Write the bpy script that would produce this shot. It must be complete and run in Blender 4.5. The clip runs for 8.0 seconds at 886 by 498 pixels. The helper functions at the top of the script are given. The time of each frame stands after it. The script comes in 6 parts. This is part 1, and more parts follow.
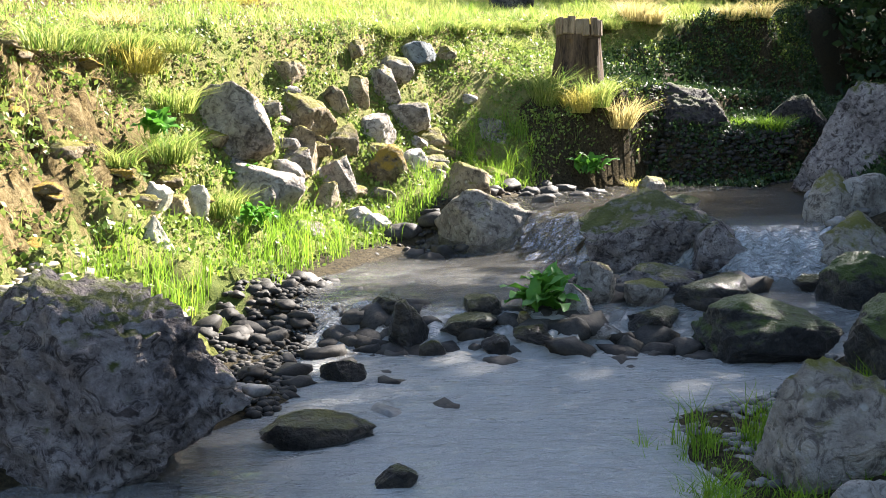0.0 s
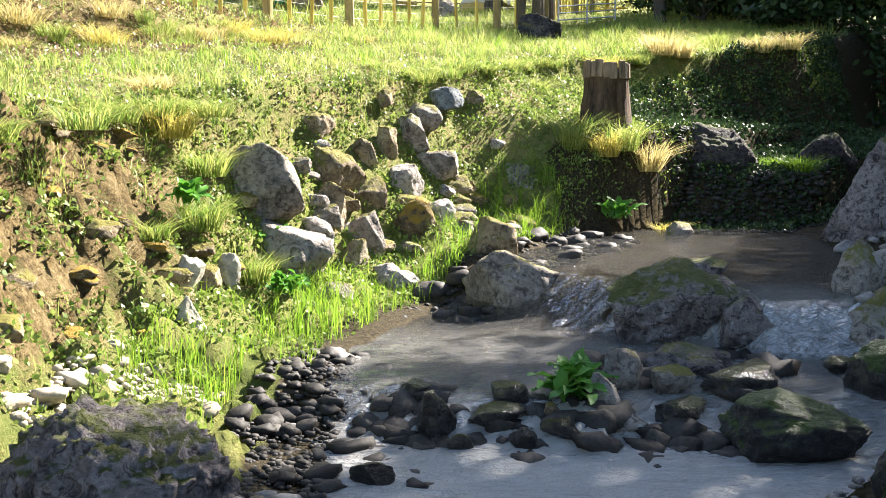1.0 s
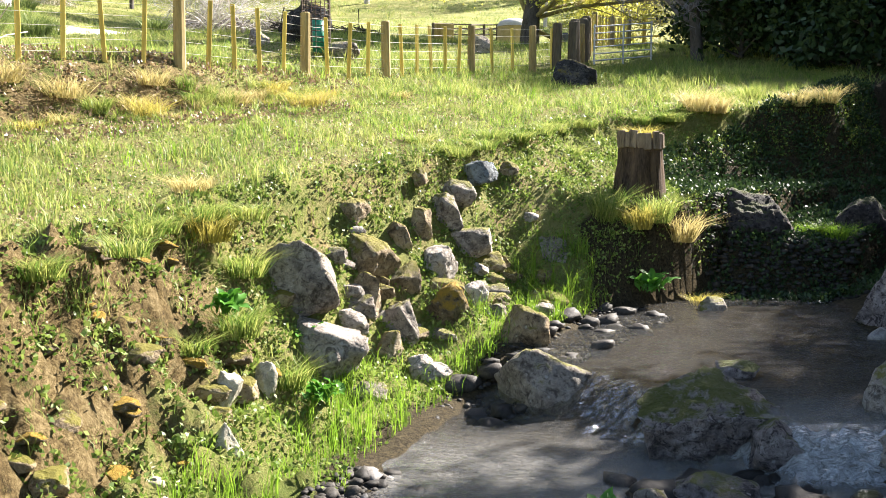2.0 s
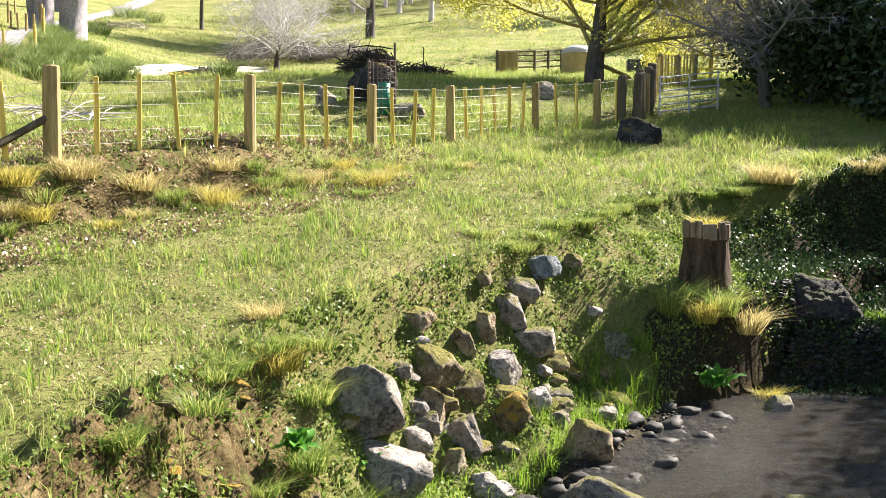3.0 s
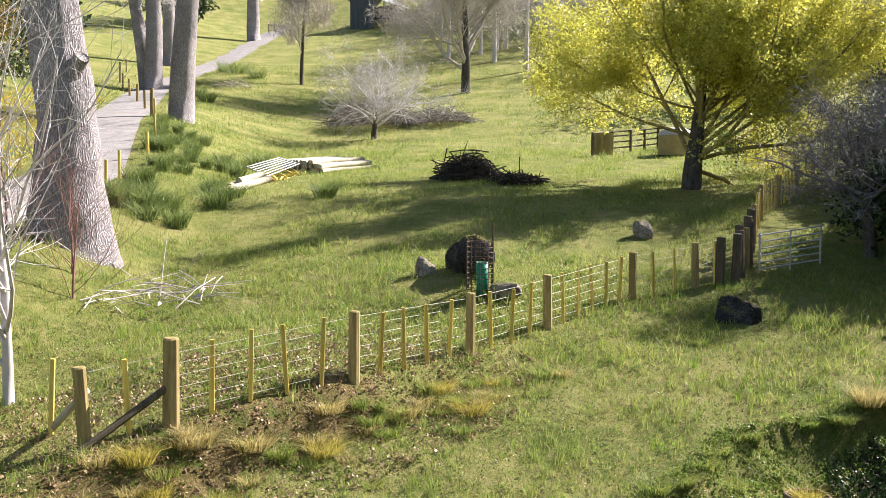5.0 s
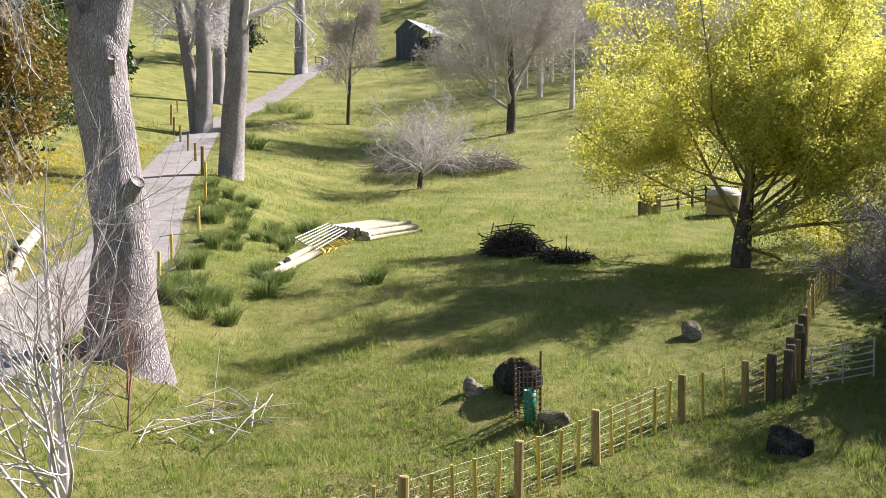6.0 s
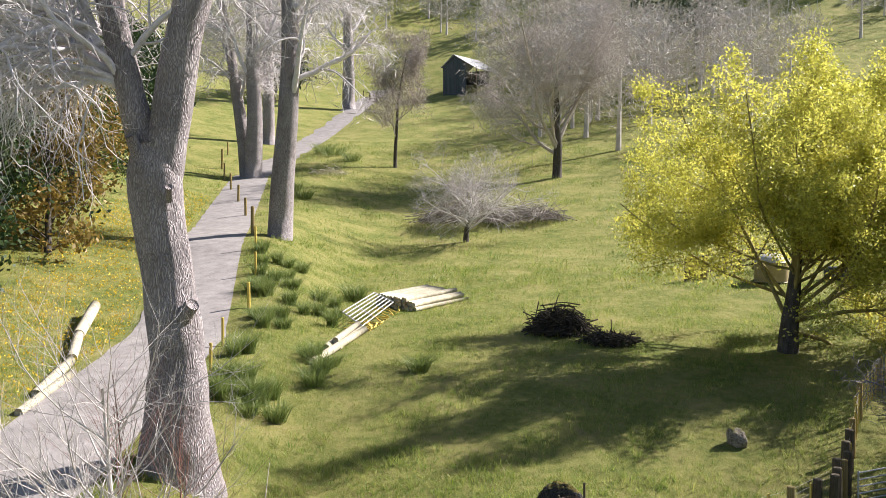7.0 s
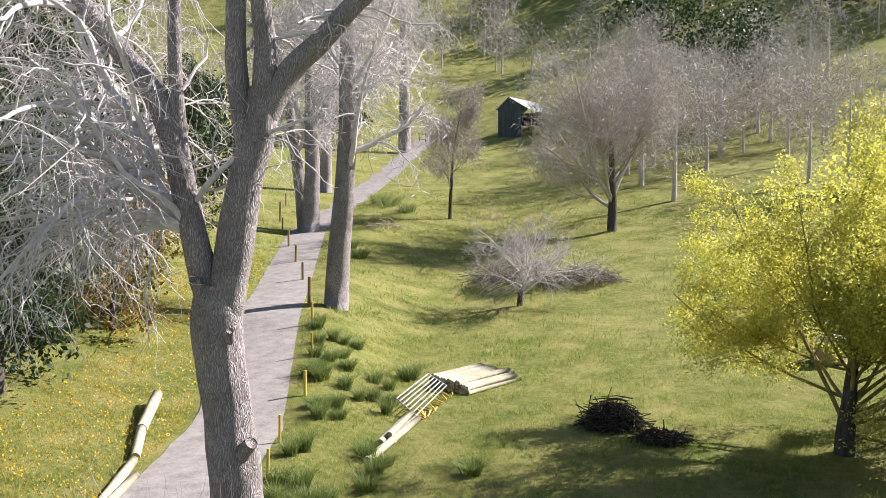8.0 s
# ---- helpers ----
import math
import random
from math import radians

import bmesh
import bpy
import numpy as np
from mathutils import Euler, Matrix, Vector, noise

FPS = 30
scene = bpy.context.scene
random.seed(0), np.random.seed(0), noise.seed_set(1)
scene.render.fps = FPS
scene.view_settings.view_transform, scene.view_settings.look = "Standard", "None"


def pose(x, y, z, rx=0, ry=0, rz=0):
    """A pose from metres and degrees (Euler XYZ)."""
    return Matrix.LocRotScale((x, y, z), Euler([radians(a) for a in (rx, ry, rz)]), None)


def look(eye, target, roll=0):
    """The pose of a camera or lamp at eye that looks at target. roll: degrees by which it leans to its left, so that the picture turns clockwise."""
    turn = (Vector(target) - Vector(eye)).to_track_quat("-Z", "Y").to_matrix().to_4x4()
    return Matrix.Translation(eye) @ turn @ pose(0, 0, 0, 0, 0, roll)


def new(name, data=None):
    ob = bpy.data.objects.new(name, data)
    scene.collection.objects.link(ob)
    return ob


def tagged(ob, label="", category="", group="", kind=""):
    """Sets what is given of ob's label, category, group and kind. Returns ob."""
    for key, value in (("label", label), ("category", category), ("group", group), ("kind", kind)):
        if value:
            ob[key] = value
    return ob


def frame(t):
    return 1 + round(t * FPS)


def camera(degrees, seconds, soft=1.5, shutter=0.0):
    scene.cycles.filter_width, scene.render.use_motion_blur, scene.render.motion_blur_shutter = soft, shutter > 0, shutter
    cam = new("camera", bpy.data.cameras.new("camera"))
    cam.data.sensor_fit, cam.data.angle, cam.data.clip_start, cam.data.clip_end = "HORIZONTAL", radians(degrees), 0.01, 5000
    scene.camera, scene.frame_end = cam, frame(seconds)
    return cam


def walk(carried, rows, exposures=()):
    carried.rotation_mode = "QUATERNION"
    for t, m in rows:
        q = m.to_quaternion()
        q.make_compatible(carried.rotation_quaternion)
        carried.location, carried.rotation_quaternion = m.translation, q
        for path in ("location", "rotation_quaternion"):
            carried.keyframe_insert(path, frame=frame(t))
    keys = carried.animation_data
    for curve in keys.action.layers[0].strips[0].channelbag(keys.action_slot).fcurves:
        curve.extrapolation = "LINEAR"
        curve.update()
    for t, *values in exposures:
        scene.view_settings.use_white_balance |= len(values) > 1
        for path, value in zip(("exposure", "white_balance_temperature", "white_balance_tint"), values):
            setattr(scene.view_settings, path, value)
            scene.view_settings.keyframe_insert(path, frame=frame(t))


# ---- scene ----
cam = camera(49.0, 8.0, soft=0.8)
# seconds, eye x y z, yaw, pitch, roll
PATH = [
    (0.0, 0.000, 0.000, 1.250, 0.00, -6.41, -0.07),
    (0.5, -0.009, 0.014, 1.457, 0.53, -6.30, -0.05),
    (1.0, -0.011, -0.006, 1.785, 1.57, -6.14, -0.02),
    (1.5, 0.012, -0.032, 2.184, 2.50, -5.93, -0.03),
    (1.7, 0.015, -0.037, 2.374, 2.89, -5.87, 0.04),
    (2.8, 0.011, -0.092, 3.607, 6.62, -5.46, 0.05),
    (3.0, -0.002, -0.081, 3.864, 7.40, -5.38, 0.03),
    (3.5, -0.031, -0.084, 4.544, 9.32, -5.08, 0.09),
    (4.0, -0.056, -0.151, 5.443, 11.43, -4.75, 0.08),
    (4.5, -0.088, -0.147, 6.353, 12.26, -4.50, 0.16),
    (4.7, -0.089, -0.171, 6.758, 12.42, -4.38, 0.15),
    (5.8, -0.149, -0.111, 9.525, 14.96, -3.48, -0.24),
    (6.0, -0.158, -0.141, 10.008, 15.54, -3.23, -0.17),
    (6.5, -0.118, -0.273, 11.211, 16.85, -2.68, -0.15),
    (7.0, -0.061, -0.454, 12.620, 18.23, -2.05, -0.01),
    (7.5, 0.073, -0.681, 14.068, 19.79, -1.34, 0.04),
    (8.0, 0.205, -0.924, 15.668, 21.49, -0.57, 0.10),
]
walk(cam, [(t, pose(x, y, z, 90 + pitch, 0, yaw) @ pose(0, 0, 0, 0, 0, roll)) for t, x, y, z, yaw, pitch, roll in PATH],
     [(0, 2.95), (1.5, 2.62), (3, 2.25), (4.5, 1.85), (6, 1.46), (8, 1.32)])

# ---- light ----
SUN_WAY = Vector((0.67, 0.735, 0.75)).normalized()
world = bpy.data.worlds.new("sky")
scene.world = world
world.use_nodes = True
sky = world.node_tree.nodes.new("ShaderNodeTexSky")
sky.sky_type, sky.sun_disc = "NISHITA", False
sky.sun_elevation = math.asin(SUN_WAY.z)
sky.sun_rotation = math.atan2(SUN_WAY.x, SUN_WAY.y)
sky.air_density, sky.dust_density = 1.0, 1.2
world.node_tree.links.new(sky.outputs[0], world.node_tree.nodes["Background"].inputs[0])
world.node_tree.nodes["Background"].inputs[1].default_value = 0.056
sun = new("sun", bpy.data.lights.new("sun", "SUN"))
sun.data.energy, sun.data.angle, sun.data.color = 5.0, radians(0.6), (1.0, 0.925, 0.85)
sun.matrix_world = look(SUN_WAY * 60, (0, 0, 0))


# ---- terrain ----
def lerp_table(v, table):
    """A smooth value from a short table of (place, value)."""
    if v <= table[0][0]:
        return table[0][1]
    for (a, p), (b, q) in zip(table, table[1:]):
        if v <= b:
            return p + (q - p) * (v - a) / (b - a)
    return table[-1][1]


def smooth(a, b, v):
    u = min(1.0, max(0.0, (v - a) / (b - a)))
    return u * u * (3 - 2 * u)


RISE = [(0, 1.2), (9, 2.2), (21, 4.15), (33, 6.35), (43, 7.3), (50, 7.9), (72, 10.3), (105, 16.8), (170, 33), (240, 60), (330, 112), (430, 165), (900, 330)]
WATERLINE = [(-2, -2.2), (3, -2.0), (3.7, -1.5), (4.4, -0.9), (7.2, -1.1), (8.9, -0.64), (9.8, -0.1), (12.8, 1.5), (13.4, 2.1), (14, 2.9), (17, 5.3), (19, 7.5), (25, 11.4), (60, 26)]
LIP = [(-2, -4.5), (4, -3.6), (8, -3.1), (9.1, -2.8), (11, -1.9), (12.3, -1.15), (13.7, -0.5), (15, 0.36), (16.6, 1.0), (17.3, 2.2), (18.3, 3.6), (18.9, 5.0), (19.4, 6.3), (25, 10), (60, 25)]
FARSIDE = [(-2, 1.7), (3.2, 1.15), (4.3, 1.2), (4.9, 2.2), (5.5, 3.0), (7, 3.0), (10, 4.2), (13, 4.6), (14.2, 4.9), (17, 7.2), (19, 9.0), (25, 13), (60, 27)]
ROADSIDE = [(10, -13.2), (20, -15.8), (35, -21.3), (52, -30.2), (60, -34.2), (92, -50), (130, -60), (180, -72), (260, -80)]
ROADRISE = [(10, 5.0), (20, 6.1), (35, 7.5), (52, 10.9), (60, 11.7), (92, 16.5), (130, 24), (180, 36), (260, 68)]
ROADWIDTH = 4.5


def water_level(x, y):
    drop_one = smooth(5.35, 6.0, y + 0.25 * x * (x < 0.8) - 0.2)
    line = 7.3 + max(0.0, 2.2 - x) * 1.3
    drop_two = smooth(line - 0.25 - max(0, 2.2 - x) * 0.5, line + 0.15, y)
    return 0.2 * drop_one + 0.4 * drop_two


def fence_x(y):
    return -7.1 + (y - 12.7) * 0.58


def land(x, y):
    """Height of the grass land on the near side of the road."""
    z = lerp_table(y, RISE) + 0.07 * min(4.0, max(-4.0, -x - 2.9)) * smooth(60, 30, y)
    # low bank below the fence
    ahead = fence_x(y) + 0.55 - x
    z += lerp_table(y, [(8, 0.75), (15.5, 0.75), (17, 0.45), (20, 0.1), (24, 0.0)]) * smooth(-0.7, 0.5, ahead)
    # low mound behind the fence
    z += 0.52 * math.exp(-((x + 4.8) ** 2 + (y - 22.6) ** 2) / 4.5)
    # the right side of the meadow lies lower towards the gully
    z -= 0.05 * max(0.0, x - 6) * smooth(20, 40, y)
    # road terrace and its embankment
    if y > 8:
        rx, rz = lerp_table(y, ROADSIDE), lerp_table(y, ROADRISE)
        d = x - rx
        foot = lerp_table(y, [(10, 3.6), (16, 4.2), (20, 5.0), (35, 5.0), (52, 8.0), (92, 20), (180, 30)])
        if d < foot:
            z = z + (rz - z) * smooth(foot, 0.3, d) * smooth(212, 186, y)
        d2 = rx - ROADWIDTH - x
        if d2 > 0.3:
            z += 0.22 * min(d2 - 0.3, 30) + 0.012 * max(0, d2 - 10) ** 1.5
    return z


def height(x, y):
    """Height of the ground."""
    w, xl, xf = lerp_table(y, WATERLINE), lerp_table(y, LIP), lerp_table(y, FARSIDE)
    xl = min(xl, w - 0.7)
    z = land(x, y)
    wl = water_level(x, y)
    fade = smooth(30, 24, y)
    if fade <= 0:
        return z
    if x < w:
        u = (w - x) / (w - xl)
        if u < 1:
            top = land(xl, y)
            low = wl + 0.03 + 0.25 * smooth(0, 0.5, u) 
            step = 0.34 + 0.2 * noise.noise(Vector((y * 1.3, 0, 5)))
            s = low + (top - step - low) * (0.6 * smooth(0.42, 1.0, u) + 0.4 * min(1.0, max(0.0, (u - 0.36) / 0.64))) + step * smooth(0.88, 1.0, u)
            # steep drop into the upper pool, with a gentle shelf above it
            cliff = wl + 0.03 + 1.38 * smooth(0.0, 0.11, u) + (top - step - wl - 1.41) * smooth(0.25, 0.95, u) + step * smooth(0.88, 1.0, u)
            s += (cliff - s) * smooth(12.2, 14.0, y)
        else:
            s = z
    elif x < xf:
        u = min((x - w), (xf - x))
        s = wl - 0.1 * smooth(0, 0.35, u) + 0.03
        back = 13.9 + 0.1 * (x - 2)
        s += 0.8 * smooth(back, back + 0.6, y) + 0.13 * max(0, y - back - 0.5)
    else:
        d = x - xf
        s = wl + 0.03 + 0.9 * smooth(0.0, 1.6, d) + 0.18 * max(0, d - 1) + max(0, y - 13.9) * 0.1 * smooth(0, 1, y - 13.9)
    return s * fade + z * (1 - fade)
# ---- end terrain ----


# ---- materials ----
def node_mat(name, rough=0.8, spec=0.3):
    m = bpy.data.materials.new(name)
    m.use_nodes = True
    b = m.node_tree.nodes["Principled BSDF"]
    b.inputs["Roughness"].default_value = rough
    b.inputs["Specular IOR Level"].default_value = spec
    return m, m.node_tree.nodes, m.node_tree.links, b


def add_noise(n, l, scale, detail=6, rough=0.6, vec=None, dist=0.0):
    t = n.new("ShaderNodeTexNoise")
    t.inputs["Scale"].default_value, t.inputs["Detail"].default_value = scale, detail
    t.inputs["Roughness"].default_value, t.inputs["Distortion"].default_value = rough, dist
    if vec:
        l.new(vec, t.inputs["Vector"])
    return t.outputs["Fac"]


def add_ramp(n, l, fac, stops):
    r = n.new("ShaderNodeValToRGB")
    while len(r.color_ramp.elements) < len(stops):
        r.color_ramp.elements.new(0.5)
    for e, (p, c) in zip(r.color_ramp.elements, stops):
        e.position, e.color = p, (*c, 1)
    l.new(fac, r.inputs[0])
    return r.outputs[0]


def add_mix(n, l, fac, a, b, kind="MIX"):
    m = n.new("ShaderNodeMix")
    m.data_type, m.blend_type = "RGBA", kind
    for sock, v in ((m.inputs[0], fac), (m.inputs[6], a), (m.inputs[7], b)):
        if isinstance(v, (int, float)):
            sock.default_value = v
        elif isinstance(v, tuple):
            sock.default_value = (*v, 1)
        else:
            l.new(v, sock)
    return m.outputs[2]


def add_math(n, l, op, a, b=0.5, clamp=False):
    m = n.new("ShaderNodeMath")
    m.operation, m.use_clamp = op, clamp
    for sock, v in zip(m.inputs, (a, b)):
        if isinstance(v, (int, float)):
            sock.default_value = v
        else:
            l.new(v, sock)
    return m.outputs[0]


def add_bump(n, l, b, fac, strength, dist=0.02):
    u = n.new("ShaderNodeBump")
    u.inputs["Strength"].default_value, u.inputs["Distance"].default_value = strength, dist
    l.new(fac, u.inputs["Height"])
    l.new(u.outputs[0], b.inputs["Normal"])


def place_of(n, kind="Object"):
    return n.new("ShaderNodeTexCoord").outputs[kind]


def world_place(n):
    return n.new("ShaderNodeNewGeometry").outputs["Position"]


def rock_mat(name, dark, mid, light, moss=None, moss_amount=0.0, rough=0.85, spec=0.3, pits=0.6):
    m, n, l, b = node_mat(name, rough, spec)
    p = world_place(n)
    big, fine, grain = add_noise(n, l, 2.2, 5, 0.6, p, 0.6), add_noise(n, l, 14, 8, 0.7, p), add_noise(n, l, 70, 4, 0.7, p)
    col = add_ramp(n, l, add_math(n, l, "ADD", add_math(n, l, "MULTIPLY", big, 0.55), add_math(n, l, "MULTIPLY", fine, 0.45)),
                   [(0.38, dark), (0.5, mid), (0.61, light)])
    col = add_mix(n, l, 0.5, col, add_ramp(n, l, grain, [(0.3, (0.45, 0.45, 0.45)), (0.7, (1, 1, 1))]), "MULTIPLY")
    # dark weathered mottles, with the shade of pits and cracks painted in
    pit = add_noise(n, l, 11, 8, 0.72, p, 1.4)
    col = add_mix(n, l, min(1.0, pits + 0.2), col, add_ramp(n, l, pit, [(0.4, (0.22, 0.2, 0.2)), (0.5, (1, 1, 1))]), "MULTIPLY")
    # lichen spots
    vor = n.new("ShaderNodeTexVoronoi")
    vor.inputs["Scale"].default_value = 9
    l.new(p, vor.inputs["Vector"])
    spot = add_ramp(n, l, add_math(n, l, "ADD", vor.outputs["Distance"], add_math(n, l, "MULTIPLY", fine, 0.6)), [(0.38, (1, 1, 1)), (0.46, (0, 0, 0))])
    col = add_mix(n, l, add_math(n, l, "MULTIPLY", spot, 0.35), col, tuple(min(0.7, c * 1.25 + 0.05) for c in light))
    if moss:
        nz = n.new("ShaderNodeSeparateXYZ")
        l.new(n.new("ShaderNodeNewGeometry").outputs["Normal"], nz.inputs[0])
        f = add_math(n, l, "ADD", add_math(n, l, "MULTIPLY", nz.outputs[2], 0.35), add_math(n, l, "ADD", add_math(n, l, "MULTIPLY", big, 0.7), add_math(n, l, "MULTIPLY", fine, 0.5)))
        f = add_ramp(n, l, f, [(0.86 - moss_amount * 0.4, (0, 0, 0)), (0.98 - moss_amount * 0.4, (1, 1, 1))])
        col = add_mix(n, l, f, col, add_mix(n, l, grain, tuple(c * 0.5 for c in moss), tuple(c * 1.5 for c in moss)))
    l.new(col, b.inputs["Base Color"])
    hgt = add_math(n, l, "ADD", add_math(n, l, "MULTIPLY", fine, 1.0), add_math(n, l, "MULTIPLY", grain, 0.35))
    hgt = add_math(n, l, "ADD", hgt, add_math(n, l, "MULTIPLY", add_noise(n, l, 6, 4, 0.65, p, 1.2), 1.6))
    hgt = add_math(n, l, "ADD", hgt, add_math(n, l, "MULTIPLY", pit, 1.2))
    add_bump(n, l, b, hgt, min(1.0, pits * 1.5), 0.07)
    return m


ROCK_GREY = rock_mat("grey rock", (0.15, 0.125, 0.1), (0.41, 0.355, 0.3), (0.62, 0.55, 0.47), (0.16, 0.15, 0.03), 0.12)
ROCK_TAN = rock_mat("tan rock", (0.15, 0.11, 0.065), (0.42, 0.32, 0.19), (0.62, 0.52, 0.36), (0.17, 0.15, 0.02), 0.3)
ROCK_PALE = rock_mat("pale rock", (0.24, 0.2, 0.17), (0.48, 0.425, 0.365), (0.68, 0.62, 0.55))
ROCK_CREAM = rock_mat("cream stone", (0.24, 0.21, 0.15), (0.43, 0.39, 0.3), (0.57, 0.53, 0.43), pits=0.3)
ROCK_BLUE = rock_mat("blue grey stone", (0.16, 0.18, 0.19), (0.27, 0.3, 0.32), (0.42, 0.45, 0.46))
ROCK_MOSS = rock_mat("orange mossed rock", (0.12, 0.09, 0.05), (0.26, 0.2, 0.11), (0.4, 0.33, 0.2), (0.3, 0.19, 0.02), 0.55)
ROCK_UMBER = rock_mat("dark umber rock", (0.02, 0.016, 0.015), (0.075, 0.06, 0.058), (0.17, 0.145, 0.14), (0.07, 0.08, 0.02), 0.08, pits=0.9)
ROCK_DARK = rock_mat("dark boulder rock", (0.07, 0.058, 0.056), (0.33, 0.285, 0.275), (0.56, 0.5, 0.48), (0.09, 0.1, 0.02), 0.06, pits=0.9)
ROCK_BLACK = rock_mat("black lichened rock", (0.02, 0.02, 0.022), (0.06, 0.058, 0.06), (0.17, 0.16, 0.16), (0.16, 0.13, 0.02), 0.1, pits=1.0)
ROCK_WET = rock_mat("wet rock", (0.01, 0.009, 0.008), (0.034, 0.029, 0.024), (0.1, 0.085, 0.065), (0.07, 0.07, 0.015), 0.1, 0.28, 0.5)
ROCK_MOSSWET = rock_mat("wet mossy rock", (0.018, 0.017, 0.015), (0.05, 0.046, 0.04), (0.14, 0.125, 0.1), (0.06, 0.09, 0.012), 0.3, 0.5, 0.4)


def plain_mat(name, a, b_col, scale=6, rough=0.8, spec=0.3, bump=0.3, stretch=(1, 1, 1), metal=0.0, per_piece=0.0, world_space=False):
    """Two colours mixed by noise at two scales, with fine relief."""
    m, n, l, b = node_mat(name, rough, spec)
    mp = n.new("ShaderNodeMapping")
    mp.inputs["Scale"].default_value = stretch
    l.new(world_place(n) if world_space else place_of(n), mp.inputs[0])
    f = add_noise(n, l, scale, 6, 0.65, mp.outputs[0])
    g = add_noise(n, l, scale * 7, 5, 0.7, mp.outputs[0])
    s = add_math(n, l, "ADD", add_math(n, l, "MULTIPLY", f, 0.6), add_math(n, l, "MULTIPLY", g, 0.4))
    col = add_ramp(n, l, s, [(0.36, a), (0.64, b_col)])
    if per_piece:
        r = n.new("ShaderNodeObjectInfo").outputs["Random"]
        isl = n.new("ShaderNodeNewGeometry").outputs["Random Per Island"]
        r = add_math(n, l, "FRACT", add_math(n, l, "ADD", r, isl))
        v = add_math(n, l, "ADD", add_math(n, l, "MULTIPLY", r, per_piece), 1 - per_piece / 2)
        h = n.new("ShaderNodeHueSaturation")
        l.new(col, h.inputs["Color"])
        l.new(v, h.inputs["Value"])
        col = h.outputs[0]
    l.new(col, b.inputs["Base Color"])
    b.inputs["Metallic"].default_value = metal
    if bump:
        add_bump(n, l, b, s, bump, 0.02)
    return m


def leaf_mat(name, a, b_col, clear=0.45, patch=0.6, far=None, rough=0.5):
    """Leaf or grass: colour per blade and per patch; light shines through."""
    m, n, l, b = node_mat(name, rough, 0.3)
    isl = n.new("ShaderNodeNewGeometry").outputs["Random Per Island"]
    p = add_noise(n, l, patch, 4, 0.6, world_place(n))
    p = add_math(n, l, "ADD", add_math(n, l, "MULTIPLY", p, 0.5), add_math(n, l, "MULTIPLY", add_noise(n, l, patch * 7, 3, 0.6, world_place(n)), 0.5))
    p = add_math(n, l, "ADD", add_math(n, l, "MULTIPLY", add_math(n, l, "SUBTRACT", p, 0.5), 1.7), 0.5)
    f = add_math(n, l, "ADD", add_math(n, l, "MULTIPLY", isl, 0.45), add_math(n, l, "MULTIPLY", p, 0.65))
    stops = [(0.3, a), (0.8, b_col)]
    if far:
        stops.append((0.92, far))
    col = add_ramp(n, l, f, stops)
    l.new(col, b.inputs["Base Color"])
    tr = n.new("ShaderNodeBsdfTranslucent")
    l.new(col, tr.inputs[0])
    mx = n.new("ShaderNodeMixShader")
    mx.inputs[0].default_value = clear
    l.new(b.outputs[0], mx.inputs[1])
    l.new(tr.outputs[0], mx.inputs[2])
    l.new(mx.outputs[0], n["Material Output"].inputs[0])
    return m


GRASS_BLADE = leaf_mat("grass blades", (0.078, 0.17, 0.021), (0.41, 0.42, 0.12), 0.5, 0.9, (0.6, 0.48, 0.3))
GRASS_LUSH = leaf_mat("lush stream grass", (0.1, 0.2, 0.015), (0.26, 0.4, 0.04), 0.55, 1.5)
GRASS_STRAW = leaf_mat("straw tussock", (0.34, 0.29, 0.1), (0.6, 0.5, 0.24), 0.45, 1.5)
GRASS_GOLD = leaf_mat("golden tussock", (0.27, 0.25, 0.05), (0.56, 0.47, 0.12), 0.5, 1.5)
HERB = leaf_mat("herb leaves", (0.08, 0.14, 0.02), (0.24, 0.3, 0.07), 0.35, 2.0)
DOCK = leaf_mat("dock leaves", (0.04, 0.14, 0.015), (0.1, 0.26, 0.03), 0.35, 3.0)
RUSH = leaf_mat("rush blades", (0.08, 0.13, 0.03), (0.26, 0.31, 0.1), 0.35, 1.0)
WILLOW_LEAF = leaf_mat("willow leaves", (0.36, 0.38, 0.07), (0.74, 0.68, 0.15), 0.5, 0.35)
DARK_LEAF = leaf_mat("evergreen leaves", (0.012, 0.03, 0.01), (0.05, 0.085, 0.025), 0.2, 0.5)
FAR_LEAF = leaf_mat("hedge leaves", (0.04, 0.07, 0.015), (0.14, 0.19, 0.04), 0.3, 0.2)
GOLD_LEAF = leaf_mat("golden conifer leaves", (0.12, 0.09, 0.02), (0.3, 0.2, 0.05), 0.3, 0.5)
